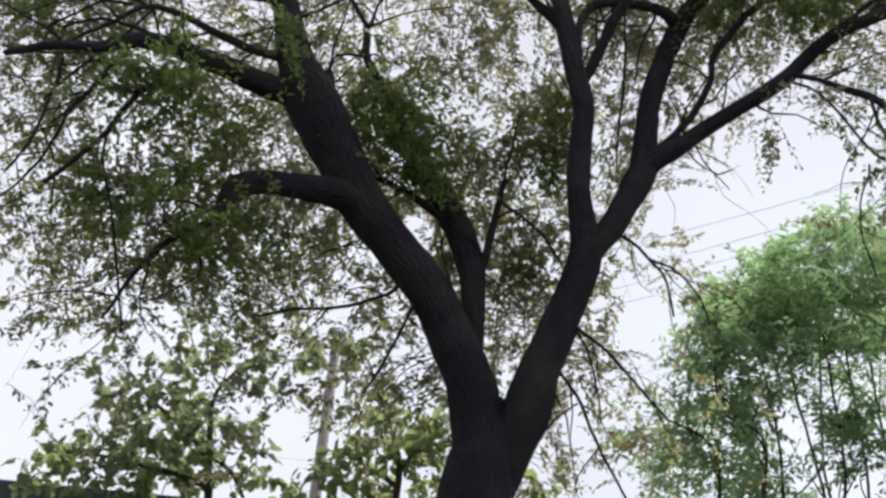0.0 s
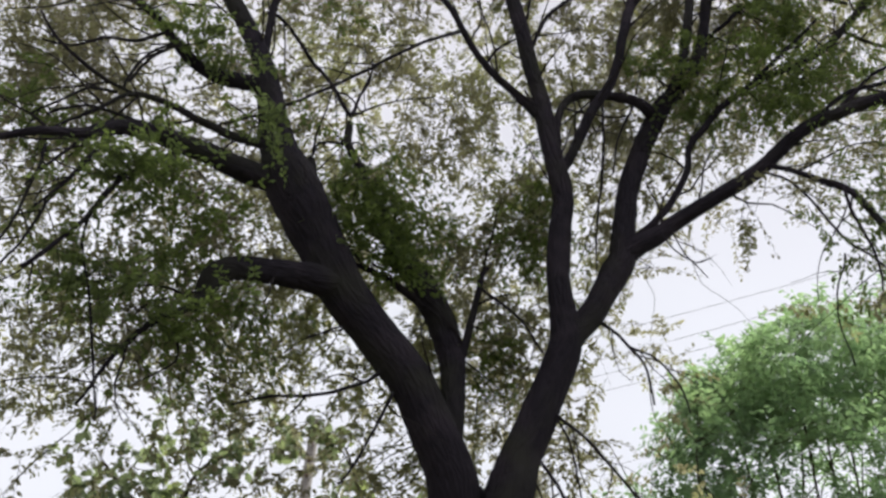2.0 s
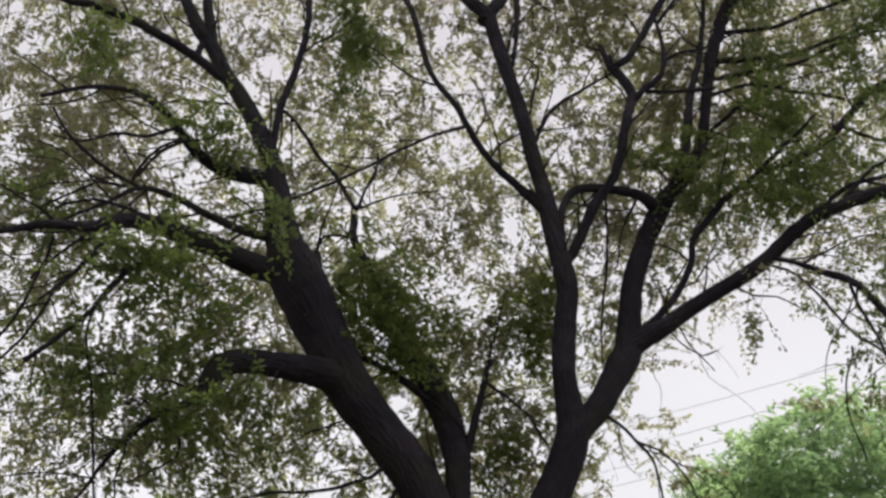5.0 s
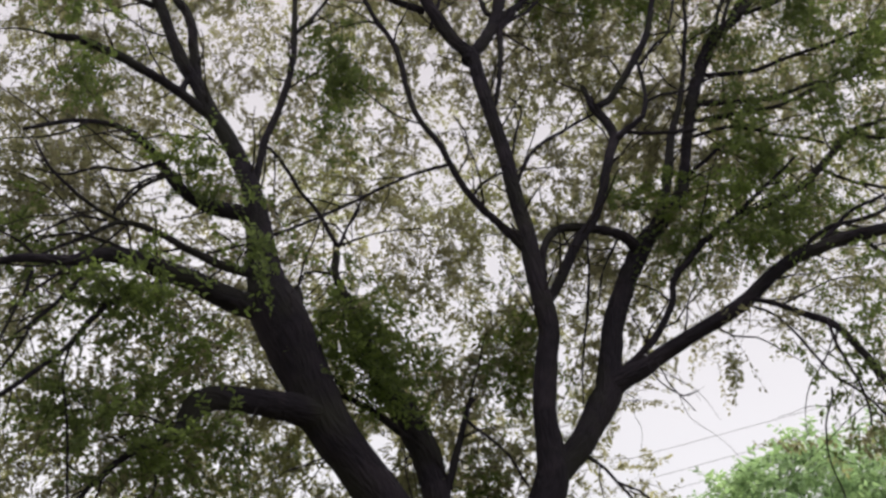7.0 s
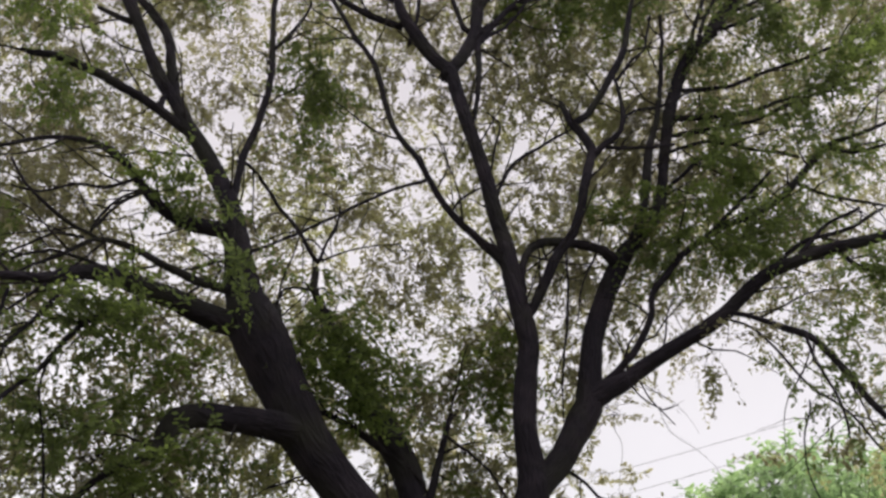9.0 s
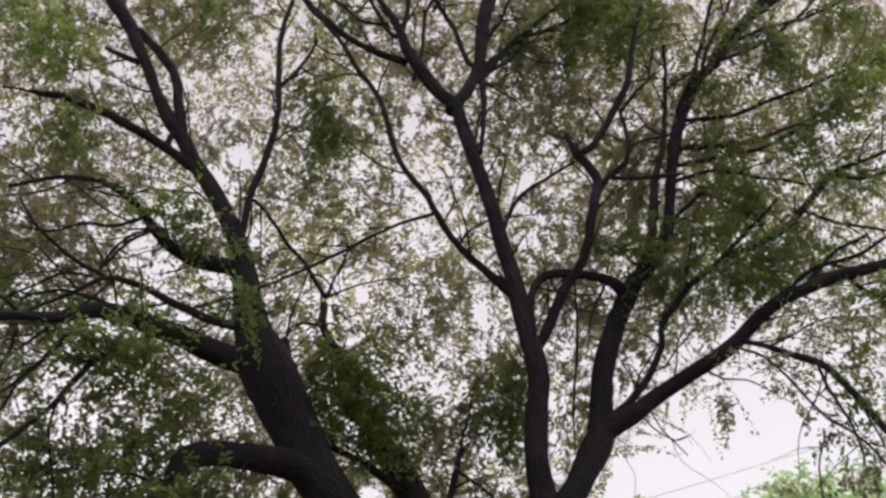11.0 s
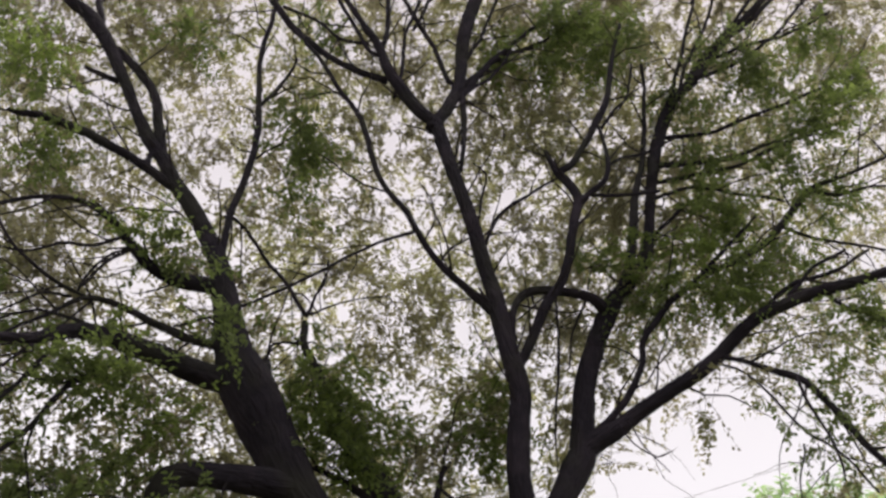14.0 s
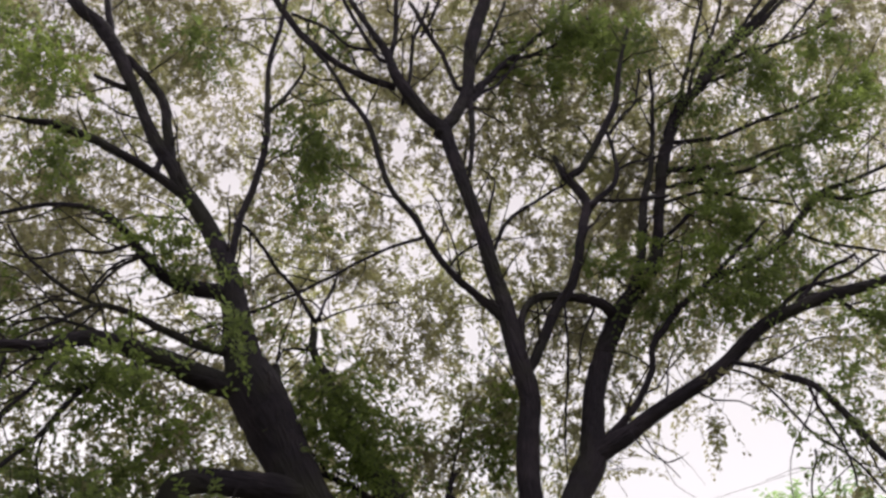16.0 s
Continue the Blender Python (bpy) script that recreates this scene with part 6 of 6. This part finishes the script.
# ---------------------------------------------------------------- broad-leaved trees behind
def broad_tree(base, stems, clumps, label, seed):
    t = new("tree")
    tagged(t, label, "tree")
    x, y = base
    limb(t, "trunk", [(x, y, -0.1, 0.13), (x + 0.02, y, 0.8, 0.09), (x - 0.02, y, 1.9, 0.08), (x + 0.03, y, 2.9, 0.065)], PALE_BARK)
    for s in stems:
        limb(t, "branch", s, PALE_BARK)
    leafy(t, clumps, length=0.118, width=0.080, per=11, reach=0.32, mat=BROAD_LEAF, bark=PALE_TWIG, droop=0.15, gap=0.03, seed=seed, lay=whorl, ranks=11)
    return t


broad_tree((-2.07, 10.00), [[(-2.06, 10.00, 3.23, 0.042), (-2.14, 10.00, 3.78, 0.034), (-2.19, 10.00, 4.12, 0.026), (-2.17, 10.00, 4.42, 0.020), (-2.01, 10.00, 4.65, 0.015)],
    [(-2.11, 10.00, 3.67, 0.034), (-2.43, 10.10, 4.01, 0.029), (-2.79, 10.20, 4.24, 0.021), (-3.16, 10.20, 4.57, 0.015)],
    [(-2.14, 10.00, 3.78, 0.028), (-1.86, 9.90, 3.56, 0.022), (-1.71, 9.90, 3.35, 0.017)],
    [(-2.10, 10.00, 3.44, 0.034), (-2.66, 10.20, 3.60, 0.026), (-3.17, 10.30, 3.69, 0.020), (-3.67, 10.40, 3.73, 0.015)]],
    [(-2.84, 9.57, 4.06, 5.0), (-2.72, 10.20, 3.89, 5.0), (-2.96, 9.83, 3.83, 4.0), (-2.59, 10.04, 4.27, 5.0), (-2.27, 9.54, 4.28, 4.0), (-3.05, 9.87, 3.66, 4.0), (-3.87, 10.45, 3.72, 4.0), (-3.88, 10.59, 3.51, 4.0), (-3.73, 10.38, 3.86, 4.0), (-3.68, 10.58, 3.77, 4.0), (-3.11, 9.51, 3.62, 4.0), (-2.95, 9.68, 3.46, 5.0), (-3.42, 9.82, 3.39, 4.0), (-2.93, 10.43, 3.81, 5.0), (-3.13, 9.65, 3.33, 4.0), (-2.47, 9.52, 3.91, 8.0), (-2.48, 10.40, 4.27, 7.0), (-2.99, 10.59, 4.21, 5.0), (-2.39, 10.04, 3.82, 8.0), (-2.57, 10.24, 3.68, 6.0), (-2.74, 10.16, 3.47, 6.0), (-2.34, 10.39, 3.56, 7.0), (-2.18, 10.00, 4.01, 4.0), (-3.07, 10.02, 4.34, 4.0), (-3.22, 10.14, 4.61, 3.0), (-2.72, 9.87, 4.51, 2.0), (-2.10, 10.30, 4.21, 3.0), (-1.84, 9.83, 3.83, 5.0), (-1.63, 9.51, 3.82, 3.0), (-1.89, 9.85, 3.49, 5.0), (-1.62, 9.51, 3.44, 3.0), (-2.26, 10.02, 4.73, 5.0), (-2.08, 9.94, 4.78, 5.0), (-1.87, 9.83, 4.65, 5.0), (-1.67, 9.95, 4.77, 4.0), (-2.49, 10.05, 4.97, 4.0), (-1.63, 9.65, 4.37, 2.0), (-1.19, 10.49, 3.63, 3.0), (-1.33, 10.29, 3.52, 3.0), (-2.55, 10.38, 3.42, 7.0), (-2.94, 9.81, 3.27, 4.0)], 'broad-leaved young tree beside the dark parapet', 20)
broad_tree((-0.21, 9.20), [[(-0.20, 9.20, 3.26, 0.038), (-0.22, 9.20, 3.67, 0.031), (-0.33, 9.20, 3.98, 0.024), (-0.48, 9.20, 4.29, 0.016), (-0.62, 9.20, 4.62, 0.011)],
    [(-0.22, 9.20, 3.56, 0.026), (-0.06, 9.30, 3.87, 0.021), (0.03, 9.30, 4.15, 0.013)],
    [(-0.23, 9.20, 3.46, 0.026), (-0.57, 9.30, 3.66, 0.018), (-0.75, 9.40, 3.83, 0.013)]],
    [(-0.43, 9.28, 4.32, 4.0), (-0.34, 9.14, 4.07, 5.0), (-0.62, 9.57, 4.51, 3.0), (-0.61, 9.70, 3.91, 6.0), (-0.40, 8.81, 3.72, 7.0), (-0.66, 9.26, 3.59, 4.0), (-0.16, 9.01, 3.84, 5.0), (0.05, 9.17, 3.90, 6.0), (0.01, 8.93, 3.63, 6.0), (-0.27, 8.81, 3.43, 5.0), (-0.49, 9.43, 3.43, 4.0), (-0.02, 9.63, 3.57, 6.0), (-0.72, 8.93, 3.36, 4.0), (-0.81, 9.00, 3.62, 3.0), (-0.98, 9.51, 3.50, 2.0), (-0.26, 9.14, 3.76, 5.0), (-0.79, 9.19, 4.60, 4.0), (-0.96, 8.71, 4.48, 4.0), (-1.25, 9.69, 4.90, 4.0), (-1.41, 9.52, 4.89, 4.0), (0.14, 9.58, 3.63, 5.0), (1.21, 9.07, 3.57, 4.0), (1.14, 9.38, 3.84, 3.0), (1.04, 9.40, 3.57, 4.0), (1.27, 8.87, 3.84, 2.0)], 'broad-leaved shrubby tree growing behind the trunk', 21)

# ---------------------------------------------------------------- utility poles and cables
def pole(x, y, height, label):
    p = new("utility_pole")
    tagged(p, label, "utility pole", "utility poles")
    p.location = (x, y, 0)
    v, f = tube(np.array([(0, 0, -0.2, 0.16), (0, 0, 0.0, 0.155), (0, 0, height * 0.5, 0.125), (0, 0, height - 0.03, 0.10), (0, 0, height, 0.085)]), 18)
    part_from("shaft", v.tolist(), f, CONCRETE, p, "grey concrete shaft")
    for k in range(4):
        z = height - 0.25 - 0.32 * k
        bm = bmesh.new()
        box(bm, (-0.02, -0.16, z - 0.03), (0.02, 0.0, z + 0.03), 0.005)
        part("bracket", bm, STEEL, p)
        bm = bmesh.new()
        bmesh.ops.create_cone(bm, cap_ends=True, segments=12, radius1=0.035, radius2=0.028, depth=0.09, matrix=Matrix.Translation((0, -0.17, z)))
        bmesh.ops.create_cone(bm, cap_ends=True, segments=12, radius1=0.045, radius2=0.045, depth=0.02, matrix=Matrix.Translation((0, -0.17, z - 0.02)))
        part("insulator", bm, PORCELAIN, p)
    return p


pole(-2.05, 20.0, 8.73, 'grey concrete utility pole behind the trees')
pole(10.50, 8.26, 9.63, 'grey concrete utility pole beside the trees')
for left, right in (((-2.09, 19.83, 8.98), (10.62, 8.09, 9.33)),
    ((-2.01, 19.83, 8.41), (10.52, 8.09, 9.06)),
    ((-1.98, 19.83, 8.14), (10.46, 8.09, 8.76)),
    ((-1.94, 19.83, 7.86), (10.39, 8.09, 8.44))):
    run = new('cable')
    tagged(run, 'thin grey overhead cable strung between poles', 'cable', 'overhead cables')
    line = [(*(Vector(left).lerp(Vector(right), k / 24) - Vector((0, 0, 0.5 * (k / 24) * (1 - k / 24)))), 0.0042) for k in range(25)]
    v, f = tube(np.array(line), 6)
    part_from('wire', v.tolist(), f, RUBBER, run)

# ---------------------------------------------------------------- low building with a dark parapet
house = new("building")
tagged(house, "low flat-roofed building with dark blue-grey parapet", "building")
bm = bmesh.new()
box(bm, (-9.0, 11.2, 0.0), (-1.6, 11.45, 3.18))
box(bm, (-9.0, 15.8, 0.0), (-1.6, 16.0, 3.18))
box(bm, (-9.0, 11.45, 0.0), (-8.75, 15.8, 3.18))
box(bm, (-1.85, 11.45, 0.0), (-1.6, 15.8, 3.18))
part("wall", bm, BACKLIT_RENDER, house)
bm = bmesh.new()
box(bm, (-8.74, 11.46, 2.9), (-1.86, 15.79, 3.05))
part("roof", bm, BACKLIT_RENDER, house)
bm = bmesh.new()
box(bm, (-9.06, 11.12, 3.184), (-1.54, 11.52, 3.51), 0.02)
part("coping", bm, BACKLIT_RENDER, house, "dark concrete coping along the parapet")

# ---------------------------------------------------------------- plain wall added unseen behind the camera, to keep skylight off the trunk
skylight_block = new("building")
tagged(skylight_block, "plain grey plastered wall added behind the camera to block skylight", "building")
bm = bmesh.new()
box(bm, (-16.0, -7.3, 0.0), (16.0, -7.0, 7.5))
part("wall", bm, PLASTER, skylight_block)
bm = bmesh.new()
box(bm, (-16.1, -7.4, 7.504), (16.1, -6.85, 7.68), 0.02)
part("coping", bm, PLASTER, skylight_block)
